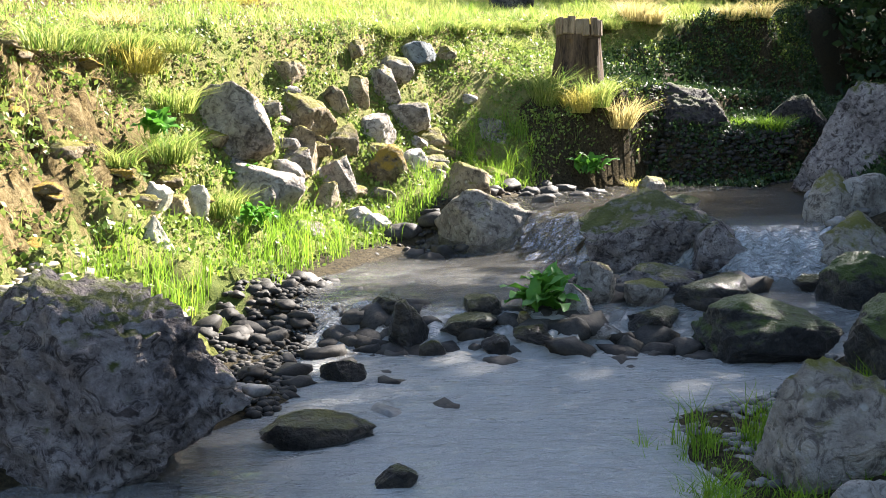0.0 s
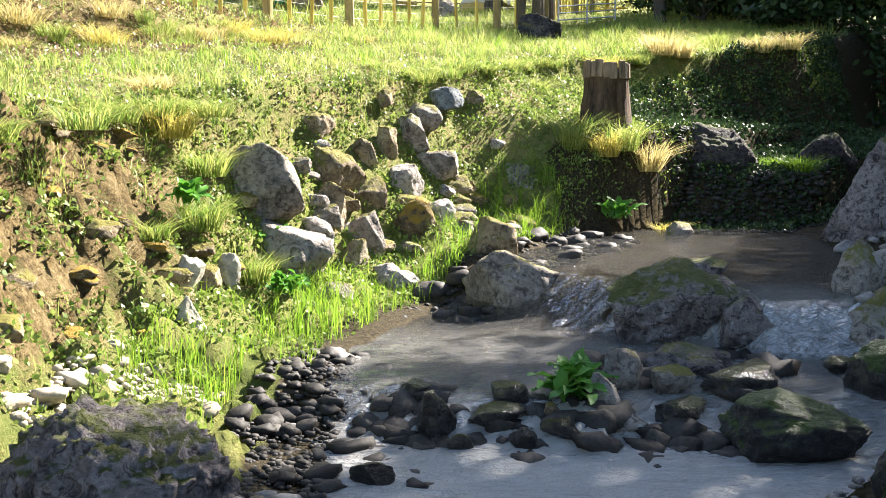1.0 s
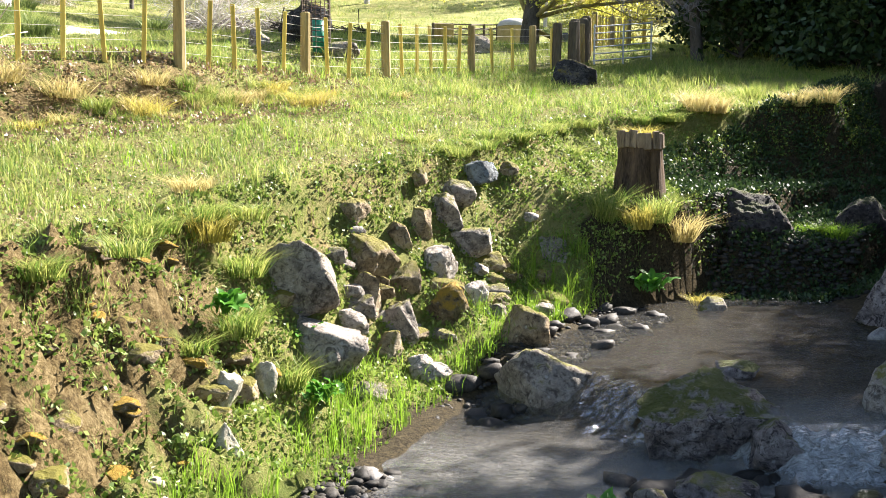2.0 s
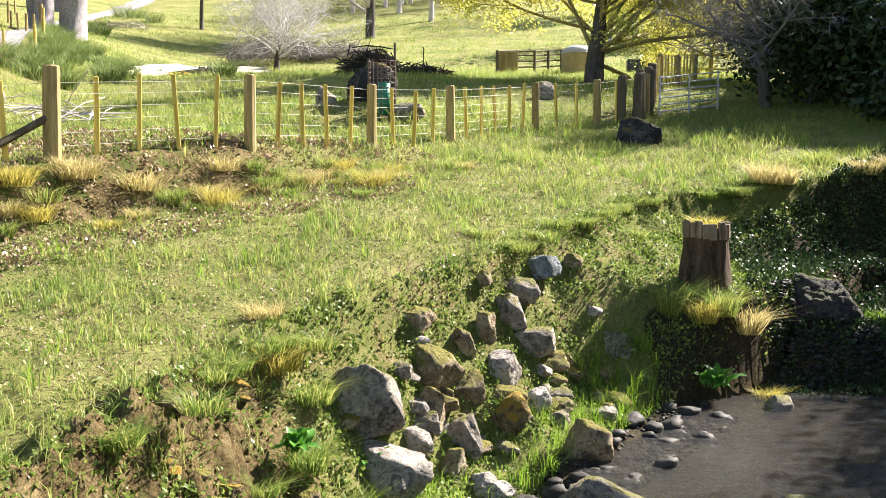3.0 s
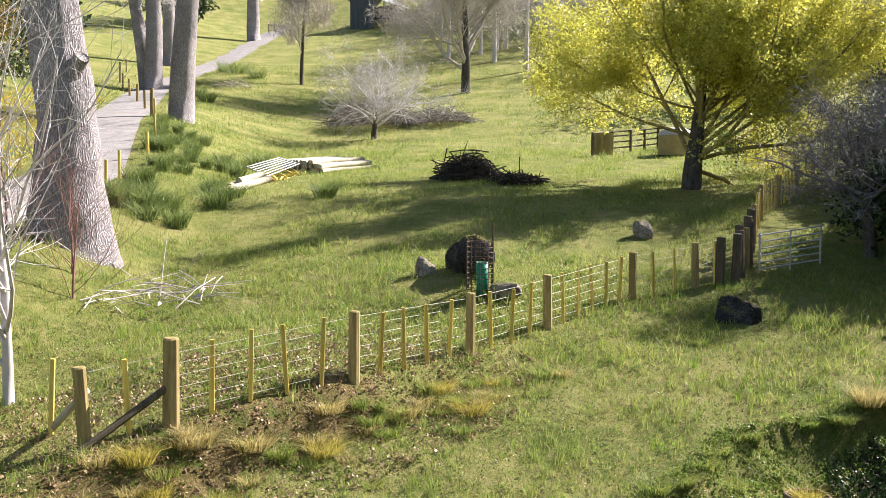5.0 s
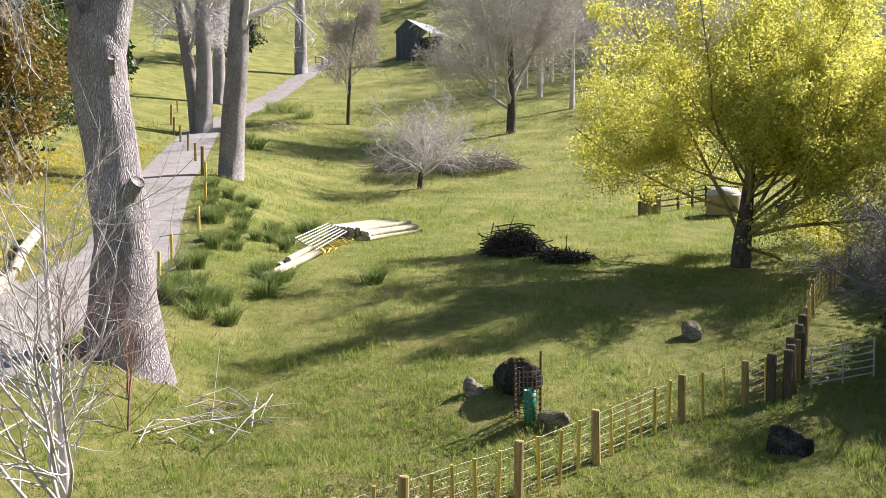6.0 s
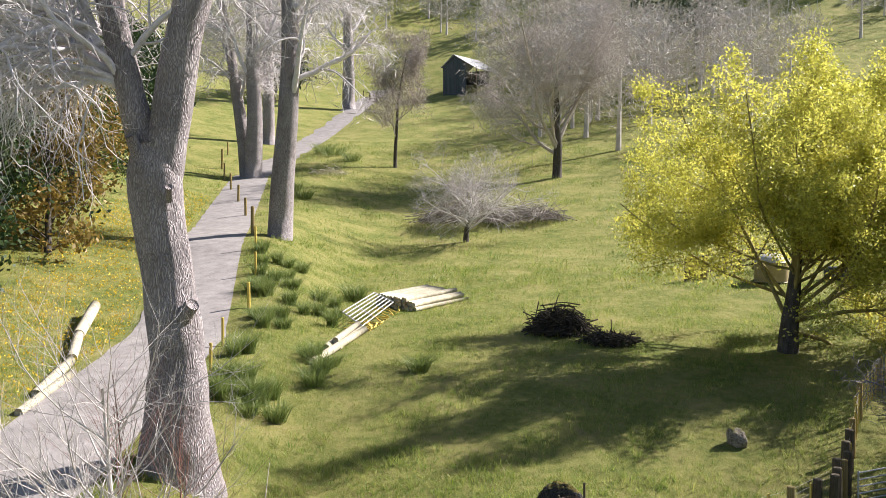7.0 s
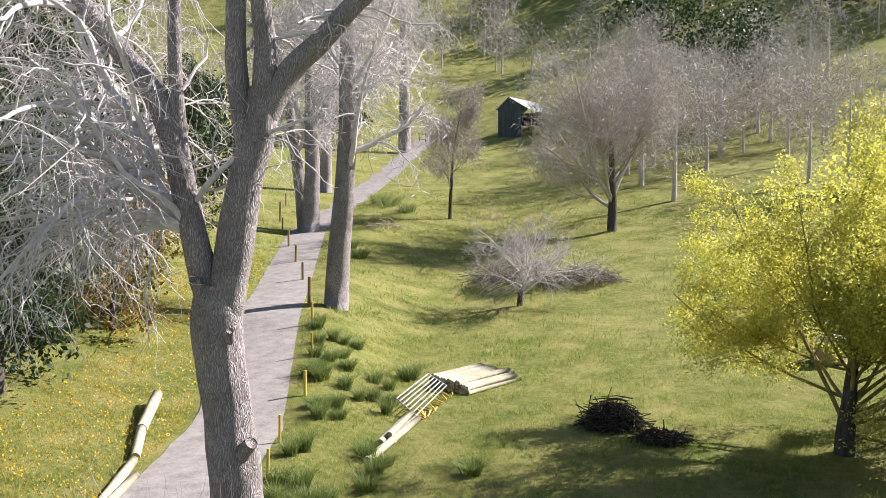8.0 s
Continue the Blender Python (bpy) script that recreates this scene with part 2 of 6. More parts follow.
def bark_mat(name, dark, mid, light, scale=7.0):
    """Upright interlacing ridges with dark furrows between them."""
    m, n, l, b = node_mat(name, 0.9, 0.12)
    mp = n.new("ShaderNodeMapping")
    mp.inputs["Scale"].default_value = (1, 1, 0.1)
    p = world_place(n)
    l.new(p, mp.inputs[0])
    warp = n.new("ShaderNodeVectorMath")
    warp.operation = "ADD"
    nz = n.new("ShaderNodeTexNoise")
    nz.inputs["Scale"].default_value = 1.6
    l.new(p, nz.inputs["Vector"])
    sc = n.new("ShaderNodeVectorMath")
    sc.operation = "SCALE"
    sc.inputs[3].default_value = 0.3
    l.new(nz.outputs["Color"], sc.inputs[0])
    l.new(mp.outputs[0], warp.inputs[0])
    l.new(sc.outputs[0], warp.inputs[1])
    v = n.new("ShaderNodeTexVoronoi")
    v.feature = "DISTANCE_TO_EDGE"
    v.inputs["Scale"].default_value = scale
    l.new(warp.outputs[0], v.inputs["Vector"])
    fine, big = add_noise(n, l, 30, 6, 0.7, mp.outputs[0]), add_noise(n, l, 0.9, 4, 0.6, p)
    f = add_math(n, l, "ADD", add_math(n, l, "MULTIPLY", v.outputs["Distance"], 1.7), add_math(n, l, "MULTIPLY", fine, 0.45))
    col = add_ramp(n, l, f, [(0.22, dark), (0.42, mid), (0.75, light)])
    col = add_mix(n, l, 0.7, col, add_ramp(n, l, big, [(0.35, (0.62, 0.6, 0.6)), (0.65, (1, 1, 1))]), "MULTIPLY")
    l.new(col, b.inputs["Base Color"])
    add_bump(n, l, b, f, 0.8, 0.06)
    return m


BARK = bark_mat("furrowed grey bark", (0.2, 0.175, 0.185), (0.36, 0.325, 0.34), (0.5, 0.46, 0.475), 24.0)
BARK_DARK = plain_mat("dark bark", (0.03, 0.026, 0.022), (0.12, 0.105, 0.09), 6, 0.9, 0.15, 0.8, (1, 1, 0.3), world_space=True)
TWIG = plain_mat("pale grey twigs", (0.46, 0.43, 0.455), (0.74, 0.7, 0.73), 3, 0.85, 0.2, 0)
TWIG_BROWN = plain_mat("brown twigs", (0.32, 0.28, 0.265), (0.55, 0.49, 0.465), 3, 0.85, 0.2, 0)
TWIG_WILLOW = plain_mat("olive willow branches", (0.16, 0.13, 0.05), (0.36, 0.3, 0.12), 3, 0.85, 0.2, 0.2)
# dark twig colour stands in for the shade on two trees
TWIG_SHADED = plain_mat("twigs darkened for shade", (0.09, 0.085, 0.095), (0.24, 0.225, 0.235), 3, 0.85, 0.2, 0)
TWIG_FAR = plain_mat("grey far twigs", (0.36, 0.33, 0.325), (0.62, 0.575, 0.56), 1, 0.9, 0.1, 0)


# ---- building helpers ----
STUFF_PARTS = ("branch_wood", "twig_wood", "fine_twig_wood", "foliage", "limb_wood", "drooping_wood", "hanging_twig_wood", "dead_foliage")


def link_mesh(name, verts, faces, material, parent=None, label="", smooth_faces=False):
    me = bpy.data.meshes.new(name)
    me.from_pydata(verts, [], faces)
    if smooth_faces:
        me.polygons.foreach_set("use_smooth", [True] * len(me.polygons))
    me.materials.append(material)
    ob = new(name, me)
    if parent:
        ob.parent = parent
        if name in STUFF_PARTS:
            ob["kind"] = "stuff"
    if label:
        ob["label"] = label
    return ob


def part(name, bm, material, parent=None, label="", smooth_faces=False):
    """One mesh object under a thing or a part; its vertices are in the parent's space."""
    me = bpy.data.meshes.new(name)
    if smooth_faces:
        for f in bm.faces:
            f.smooth = True
    bm.to_mesh(me)
    bm.free()
    me.materials.append(material)
    ob = new(name, me)
    if parent:
        ob.parent = parent
    if label:
        ob["label"] = label
    return ob


def thing(name, label, category, m, group="", kind=""):
    ob = tagged(new(name), label, category, group, kind)
    ob.matrix_world = m
    return ob


def box_into(bm, sx, sy, sz, m=None, bevel=0.0):
    g = bmesh.ops.create_cube(bm, size=1, matrix=(m or Matrix()) @ Matrix.Diagonal((sx, sy, sz, 1)))
    if bevel:
        es = list({e for v in g["verts"] for e in v.link_edges})
        bmesh.ops.bevel(bm, geom=es, offset=bevel, segments=1, affect="EDGES")
    return g["verts"]


def tube(verts, faces, pts, radii, sides=6, cap=True):
    """A tapered tube along points, appended to plain lists."""
    base = len(verts)
    up = Vector((0.3, 0.2, 1)).normalized()
    for i, p in enumerate(pts):
        way = (pts[min(i + 1, len(pts) - 1)] - pts[max(i - 1, 0)]).normalized()
        a = way.cross(up)
        if a.length < 0.05:
            a = way.cross(Vector((1, 0, 0)))
        a.normalize()
        b = way.cross(a)
        for k in range(sides):
            w = 2 * math.pi * k / sides
            verts.append(p + (a * math.cos(w) + b * math.sin(w)) * radii[i])
    for i in range(len(pts) - 1):
        for k in range(sides):
            p, q = base + i * sides + k, base + i * sides + (k + 1) % sides
            faces.append((p, q, q + sides, p + sides))
    if cap:
        faces.append(tuple(base + k for k in range(sides)))
        faces.append(tuple(base + (len(pts) - 1) * sides + k for k in reversed(range(sides))))


def ground_z(x, y):
    return height(x, y)


def rock(name, label, x, y, z, sx, sy, sz, seed, material, sink=0.4, sub=None, turn=None, group="", rough=1.0):
    """A weathered boulder: a faceted, pitted, uneven lump that sits sunk in the ground."""
    rng = random.Random(seed)
    sub = max(sub or 4, 4 if max(sx, sz) > 0.11 else 3)
    bm = bmesh.new()
    bmesh.ops.create_icosphere(bm, subdivisions=sub, radius=1)
    cuts = []
    for _ in range(14):
        d = Vector((rng.gauss(0, 1), rng.gauss(0, 1), rng.gauss(0.3, 0.8))).normalized()
        cuts.append((d, rng.uniform(0.62, 0.98)))
    off = Vector((rng.uniform(-50, 50), rng.uniform(-50, 50), rng.uniform(-50, 50)))
    rad = max(sx, sy, sz * 0.6)
    lean = Matrix.Rotation(radians(rng.uniform(-32, 32)), 3, "Y") @ Matrix.Rotation(radians(rng.uniform(-25, 25)), 3, "X")
    long = Vector((rng.uniform(0.95, 1.3), 1.0, rng.uniform(0.8, 1.05)))
    for v in bm.verts:
        p = v.co.copy()
        # a rounded block, leaned over, with broken faces
        p = p.lerp(p / (abs(p.x) ** 5 + abs(p.y) ** 5 + abs(p.z) ** 5) ** 0.2, 0.8)
        p = lean @ Vector((p.x * long.x, p.y * long.y, p.z * long.z))
        for d, h in cuts:
            e = p.dot(d) - h
            if e > 0:
                p -= d * e * 0.97
        n1 = noise.fractal(p * 1.3 + off, 1.0, 2.0, 3)
        q = p * 3.2 * max(0.7, rad * 1.6) + off
        n2 = noise.ridged_multi_fractal(q, 0.9, 2.1, 5, 1.0, 2.0) - 1.0
        n3 = noise.noise(q * 5)
        p *= 1 + 0.09 * n1 + rough * 0.07 * n2 + rough * 0.035 * n3
        v.co = p
    lo, hi = [min(v.co[k] for v in bm.verts) for k in range(3)], [max(v.co[k] for v in bm.verts) for k in range(3)]
    full = sz * (1 + sink)
    for v in bm.verts:
        v.co = Vector(((v.co.x - (lo[0] + hi[0]) / 2) / (hi[0] - lo[0]) * 2 * sx, (v.co.y - (lo[1] + hi[1]) / 2) / (hi[1] - lo[1]) * 2 * sy,
                       (v.co.z - lo[2]) / (hi[2] - lo[2]) * full - sz * sink))
    ob = part(name, bm, material, None, "", True)
    ob.matrix_world = pose(x, y, z, 0, 0, turn if turn is not None else rng.uniform(-25, 25))
    tagged(ob, label, "boulder" if name == "boulder" else "rock", group)
    return ob


def grow(rng, store, start, way, length, radius, level, plan):
    """A branch with its children. plan: a dict with the habit of the tree."""
    segs = plan["segs"][level]
    pts, radii = [start.copy()], [radius]
    p, d = start.copy(), way.normalized()
    bend, lift = plan["bend"][level], plan["lift"][level]
    for i in range(segs):
        d = (d + Vector((rng.gauss(0, bend), rng.gauss(0, bend), rng.gauss(0, bend) + lift))).normalized()
        p = p + d * (length / segs)
        pts.append(p.copy())
        radii.append(radius * (1 - (1 - plan["tip"]) * (i + 1) / segs))
    tube(*store[min(level, len(store) - 1)][:2], pts, radii, plan["sides"][level], level == 0)
    if level + 1 < len(plan["segs"]):
        count = plan["count"][level]
        for c in range(count):
            f = plan["from"][level] + (1 - plan["from"][level]) * (c + rng.random()) / count
            at = min(segs - 1, int(f * segs))
            q = pts[at].lerp(pts[at + 1], f * segs - at)
            axis = (pts[at + 1] - pts[at]).normalized()
            side = axis.cross(Vector((rng.gauss(0, 1), rng.gauss(0, 1), rng.gauss(0, 1)))).normalized()
            spread = radians(rng.uniform(*plan["spread"][level]))
            w = axis * math.cos(spread) + side * math.sin(spread)
            r = radius * (1 - (1 - plan["tip"]) * f) * plan["thin"][level]
            grow(rng, store, q, w, length * plan["short"][level] * rng.uniform(0.7, 1.2) * (1.15 - 0.5 * f), r, level + 1, plan)
    else:
        store[-1][2].extend(pts[1:]) if len(store[-1]) > 2 else None


def leaves_at(rng_np, points, per, spread, size, aspect=2.2, droop=0.0):
    """Small folded leaf quads round points; returns verts and faces."""
    pts = np.repeat(np.array(points, float), per, axis=0)
    n = len(pts)
    pts = pts + rng_np.normal(0, spread, (n, 3))
    a = rng_np.normal(0, 1, (n, 3))
    a[:, 2] -= droop
    a /= np.linalg.norm(a, axis=1)[:, None]
    b = np.cross(a, rng_np.normal(0, 1, (n, 3)))
    b /= np.linalg.norm(b, axis=1)[:, None]
    s = size * rng_np.uniform(0.6, 1.3, (n, 1))
    v = np.stack([pts, pts + a * s * 0.5 + b * s / aspect / 2, pts + a * s, pts + a * s * 0.5 - b * s / aspect / 2], 1).reshape(-1, 3)
    return v, np.arange(n * 4).reshape(-1, 4)


def fast_mesh(name, verts, faces, material, parent=None, label=""):
    """A large mesh from numpy arrays, all faces with the same number of corners."""
    me = bpy.data.meshes.new(name)
    k = faces.shape[1]
    me.vertices.add(len(verts))
    me.vertices.foreach_set("co", np.asarray(verts, np.float32).ravel())
    me.loops.add(faces.size)
    me.loops.foreach_set("vertex_index", faces.ravel().astype(np.int32))
    me.polygons.add(len(faces))
    me.polygons.foreach_set("loop_start", np.arange(0, faces.size, k, dtype=np.int32))
    me.update(calc_edges=True)
    me.materials.append(material)
    ob = new(name, me)
    if parent:
        ob.parent = parent
        if name in STUFF_PARTS:
            ob["kind"] = "stuff"
    if label:
        ob["label"] = label
    return ob


def blades(rng_np, roots, length, width, lean=0.35, wind=(0, 0), plain=False):
    """Grass blades of two joined faces, bent; roots: n x 3; length: n or one."""
    n = len(roots)
    length = np.broadcast_to(np.asarray(length, float), (n,))[:, None] * rng_np.uniform(0.6, 1.25, (n, 1))
    w = rng_np.uniform(0, 2 * np.pi, n)
    side = np.stack([np.cos(w), np.sin(w), np.zeros(n)], 1) * width / 2
    bend = rng_np.normal(0, lean, (n, 3)) + np.array([wind[0], wind[1], 0])
    bend[:, 2] = 0
    up = np.array([0, 0, 1.0])
    mid = roots + (up + bend * 0.35) * length * 0.55
    tip = roots + (up * (1 - 0.18 * np.linalg.norm(bend, axis=1)[:, None]) + bend) * length
    v = np.stack([roots - side, roots + side, mid + side * 0.8, mid - side * 0.8, tip + side * 0.12, tip - side * 0.12], 1).reshape(-1, 3)
    if plain:
        v = np.stack([roots - side, roots + side, tip + side * 0.25, tip - side * 0.25], 1).reshape(-1, 3)
        return v, np.arange(n * 4).reshape(-1, 4)
    base = np.arange(n)[:, None] * 6
    f = np.concatenate([base + np.array([0, 1, 2, 3]), base + np.array([3, 2, 4, 5])], 0)
    return v, f

# ---- ground ----
def ground_relief(x, y, z):
    d = math.hypot(x, y)
    p = Vector((x, y, 0))
    a = 0.05 * noise.fractal(p * 0.9, 1.0, 2.0, 3) + 0.03 * noise.noise(p * 3.1)
    if d > 60:
        a += 0.5 * noise.noise(p * 0.03) * min(1, (d - 60) / 60)
    w, xl = lerp_table(y, WATERLINE), lerp_table(y, LIP)
    if xl - 0.3 < x < w - 0.3 and y < 20:
        a += (0.09 + 0.14 * smooth(8.6, 7.6, y)) * noise.fractal(Vector((x * 3, y * 3, z * 3)), 0.9, 2.1, 4)
    rx = lerp_table(y, ROADSIDE)
    if rx - ROADWIDTH - 0.4 < x < rx + 0.3:
        a *= 0.2
    return z + a


def ground_point(x, y):
    return ground_relief(x, y, height(x, y))


GROUND, gn, gl, gb = node_mat("meadow ground", 0.95, 0.1)
gp = world_place(gn)
g_big, g_mid, g_fine = add_noise(gn, gl, 0.35, 4, 0.6, gp), add_noise(gn, gl, 2.6, 6, 0.7, gp), add_noise(gn, gl, 28, 6, 0.75, gp)
g_mixed = add_math(gn, gl, "ADD", add_math(gn, gl, "MULTIPLY", g_big, 0.4), add_math(gn, gl, "ADD", add_math(gn, gl, "MULTIPLY", g_mid, 0.35), add_math(gn, gl, "MULTIPLY", g_fine, 0.25)))
g_tiny = add_noise(gn, gl, 95, 4, 0.7, gp)
g_mixed = add_math(gn, gl, "ADD", add_math(gn, gl, "MULTIPLY", g_mixed, 0.75), add_math(gn, gl, "MULTIPLY", g_tiny, 0.25))
g_col = add_ramp(gn, gl, g_mixed, [(0.34, (0.03, 0.055, 0.012)), (0.45, (0.135, 0.165, 0.04)), (0.55, (0.28, 0.265, 0.095)), (0.66, (0.33, 0.24, 0.16))])
g_earth = add_ramp(gn, gl, add_math(gn, gl, "ADD", add_math(gn, gl, "MULTIPLY", g_mid, 0.5), add_math(gn, gl, "MULTIPLY", g_fine, 0.5)), [(0.4, (0.03, 0.02, 0.01)), (0.5, (0.16, 0.115, 0.05)), (0.62, (0.34, 0.26, 0.13))])
# tone of the wet stream bed and of shade painted on the bank
g_wet_shade = add_ramp(gn, gl, g_fine, [(0.35, (0.02, 0.017, 0.011)), (0.65, (0.115, 0.09, 0.05))])
for attr, other in (("earth", g_earth), ("wet", g_wet_shade)):
    at = gn.new("ShaderNodeAttribute")
    at.attribute_name = attr
    fac = add_ramp(gn, gl, add_math(gn, gl, "ADD", at.outputs["Fac"], add_math(gn, gl, "MULTIPLY", add_math(gn, gl, "SUBTRACT", g_mid, 0.5), 0.9)), [(0.42, (0, 0, 0)), (0.58, (1, 1, 1))])
    g_col = add_mix(gn, gl, fac, g_col, other)
gl.new(g_col, gb.inputs["Base Color"])
add_bump(gn, gl, gb, add_math(gn, gl, "ADD", add_math(gn, gl, "ADD", g_fine, g_mid), add_math(gn, gl, "MULTIPLY", g_tiny, 0.6)), 1.0, 0.07)


def build_ground():
    """One sheet, finer near the camera's foot, that runs out to the hills."""
    angles = [math.radians(a) for a in np.concatenate([np.arange(-30, 62, 0.34), np.arange(62, 330, 4.0)])]
    radii = [0.0]
    r = 1.2
    while r < 900:
        radii.append(r)
        r *= 1.03 if r < 3.5 else 1.0125 if r < 22 else 1.024 if r < 60 else 1.05
    verts, earth, wet, faces = [], [], [], []
    for r in radii[1:]:
        for a in angles:
            x, y = -r * math.sin(a), r * math.cos(a)
            z = ground_relief(x, y, height(x, y))
            verts.append((x, y, z))
            w, xl, xf = lerp_table(y, WATERLINE), lerp_table(y, LIP), lerp_table(y, FARSIDE)
            u = (w - x) / max(0.7, w - xl)
            e = 0.0
            if 0 < u < 1.12 and y < 16:
                e = 0.42 * smooth(0.3, 0.55, u) * smooth(1.15, 0.98, u)
                e += 0.22 * smooth(9.0, 7.5, y) * smooth(0.5, 0.7, u) * smooth(1.12, 1.0, u)
            ahead = fence_x(y) + 0.55 - x
            e = max(e, 0.56 * smooth(-1.3, -0.3, ahead) * smooth(1.2, 0.2, ahead) * smooth(17.5, 15, y) * (y > 6))
            earth.append(e)
            g = 0.0
            if y < 30:
                # the wet mask also climbs the bank face to paint its deep shade
                shade_reach = 0.75 * smooth(12.6, 13.4, y) + 1.6 * smooth(15.5, 17.5, y)
                g = smooth(w - 0.45 - shade_reach, w - 0.05 - shade_reach, x) * (1 if x < xf else smooth(xf + 4.5, xf + 2.0, x))
            wet.append(g)
    n = len(angles)
    for i in range(len(radii) - 2):
        for k in range(n):
            k2 = (k + 1) % n
            faces.append((i * n + k, i * n + k2, (i + 1) * n + k2, (i + 1) * n + k))
    c = len(verts)
    verts.append((0, 0, height(0, 0)))
    earth.append(0.0)
    wet.append(1.0)
    tris = [(c, (k + 1) % n, k) for k in range(n)]
    ob = link_mesh("ground", verts, faces + tris, GROUND, None, "", True)
    for nm, vals in (("earth", earth), ("wet", wet)):
        ob.data.attributes.new(nm, "FLOAT", "POINT").data.foreach_set("value", vals)
    tagged(ob, "sloping green meadow with bare earth banks and a stony stream bed", "ground", kind="structure")


build_ground()

# ---- stream ----
WATER, wn, wl_, wb = node_mat("stream water", 0.06, 0.5)
wp = world_place(wn)
wmap = wn.new("ShaderNodeMapping")
wmap.inputs["Scale"].default_value = (1.0, 2.2, 1.0)
wl_.new(wp, wmap.inputs[0])
ripple = add_math(wn, wl_, "ADD", add_noise(wn, wl_, 7, 4, 0.6, wmap.outputs[0], 0.8), add_math(wn, wl_, "MULTIPLY", add_noise(wn, wl_, 28, 3, 0.6, wmap.outputs[0], 0.5), 0.35))
add_bump(wn, wl_, wb, ripple, 1.0, 0.12)
foam_at = wn.new("ShaderNodeAttribute")
foam_at.attribute_name = "foam"
foam_f = add_ramp(wn, wl_, add_math(wn, wl_, "ADD", foam_at.outputs["Fac"], add_math(wn, wl_, "MULTIPLY", add_math(wn, wl_, "SUBTRACT", add_noise(wn, wl_, 13, 6, 0.75, wmap.outputs[0], 1.5), 0.5), 1.0)), [(0.3, (0, 0, 0)), (1.0, (1, 1, 1))])
wl_.new(add_mix(wn, wl_, foam_f, (0.58, 0.57, 0.54), (0.85, 0.87, 0.9)), wb.inputs["Base Color"])
wb.inputs["IOR"].default_value = 1.4
wl_.new(add_math(wn, wl_, "ADD", add_math(wn, wl_, "MULTIPLY", foam_f, 0.5), 0.05), wb.inputs["Roughness"])
# clear water over its bed, with a mirror sheen; the cloudy lower pool also holds painted sky reflection
w_clear, w_gloss, w_fres, w_mix, w_all = [wn.new("ShaderNode" + k) for k in ("BsdfTransparent", "BsdfGlossy", "Fresnel", "MixShader", "MixShader")]
w_clear.inputs[0].default_value = (0.8, 0.76, 0.6, 1)
w_gloss.inputs["Roughness"].default_value = 0.05
w_fres.inputs["IOR"].default_value = 1.4
w_bump = wb.inputs["Normal"].links[0].from_socket
wl_.new(w_bump, w_gloss.inputs["Normal"])
wl_.new(w_bump, w_fres.inputs["Normal"])
wl_.new(w_fres.outputs[0], w_mix.inputs[0])
wl_.new(w_clear.outputs[0], w_mix.inputs[1])
wl_.new(w_gloss.outputs[0], w_mix.inputs[2])
sky_murk_at = wn.new("ShaderNodeAttribute")
sky_murk_at.attribute_name = "sky_murk"
wl_.new(add_math(wn, wl_, "MAXIMUM", sky_murk_at.outputs["Fac"], foam_f), w_all.inputs[0])
wl_.new(w_mix.outputs[0], w_all.inputs[1])
wl_.new(wb.outputs[0], w_all.inputs[2])
wl_.new(w_all.outputs[0], wn["Material Output"].inputs[0])


def build_water():
    xs, ys = np.arange(-2.2, 7.0, 0.05), np.concatenate([np.arange(-12, 2, 0.5), np.arange(2, 14.4, 0.05)])
    verts, foam, sky_murk, keep = [], [], [], []
    for y in ys:
        w, xf = lerp_table(y, WATERLINE), lerp_table(y, FARSIDE)
        for x in xs:
            z = water_level(x, y)
            slope = abs(water_level(x, y + 0.06) - water_level(x, y - 0.06)) / 0.12
            n1 = noise.noise(Vector((x * 3.5, y * 5, 0)))
            n2 = noise.noise(Vector((x * 9, y * 11, 3)))
            z += 0.012 * n1 + 0.006 * n2 + min(slope, 0.8) * (0.1 * n2 + 0.07 * n1)
            verts.append((x, y, z))
            foam.append(min(0.95, 0.62 * smooth(0.22, 0.9, slope) + 0.25 * smooth(5.6, 4.9, y) * smooth(4.2, 4.8, y) * (x > -0.6)))
            # pale cloudiness, raised in the lower pool in place of reflected sky
            sky_murk.append(0.08 + 0.2 * smooth(8.8, 7.4, y) + 0.5 * smooth(6.3, 5.2, y) * smooth(-1.0, 0.0, x + 0.25 * (y - 3)))
            keep.append(w - 0.35 < x < xf + 0.35)
    n = len(xs)
    faces = []
    for j in range(len(ys) - 1):
        for i in range(n - 1):
            q = (j * n + i, j * n + i + 1, (j + 1) * n + i + 1, (j + 1) * n + i)
            if all(keep[k] for k in q):
                faces.append(q)
    ob = link_mesh("water", verts, faces, WATER, None, "", True)
    for nm, vals in (("foam", foam), ("sky_murk", sky_murk)):
        ob.data.attributes.new(nm, "FLOAT", "POINT").data.foreach_set("value", vals)
    tagged(ob, "shallow clear stream water running over small stony falls", "stream", kind="structure")


build_water()

# ---- road ----
ROAD = plain_mat("worn grey gravel road", (0.19, 0.175, 0.175), (0.35, 0.325, 0.325), 1.2, 0.95, 0.1, 0.5, world_space=True)


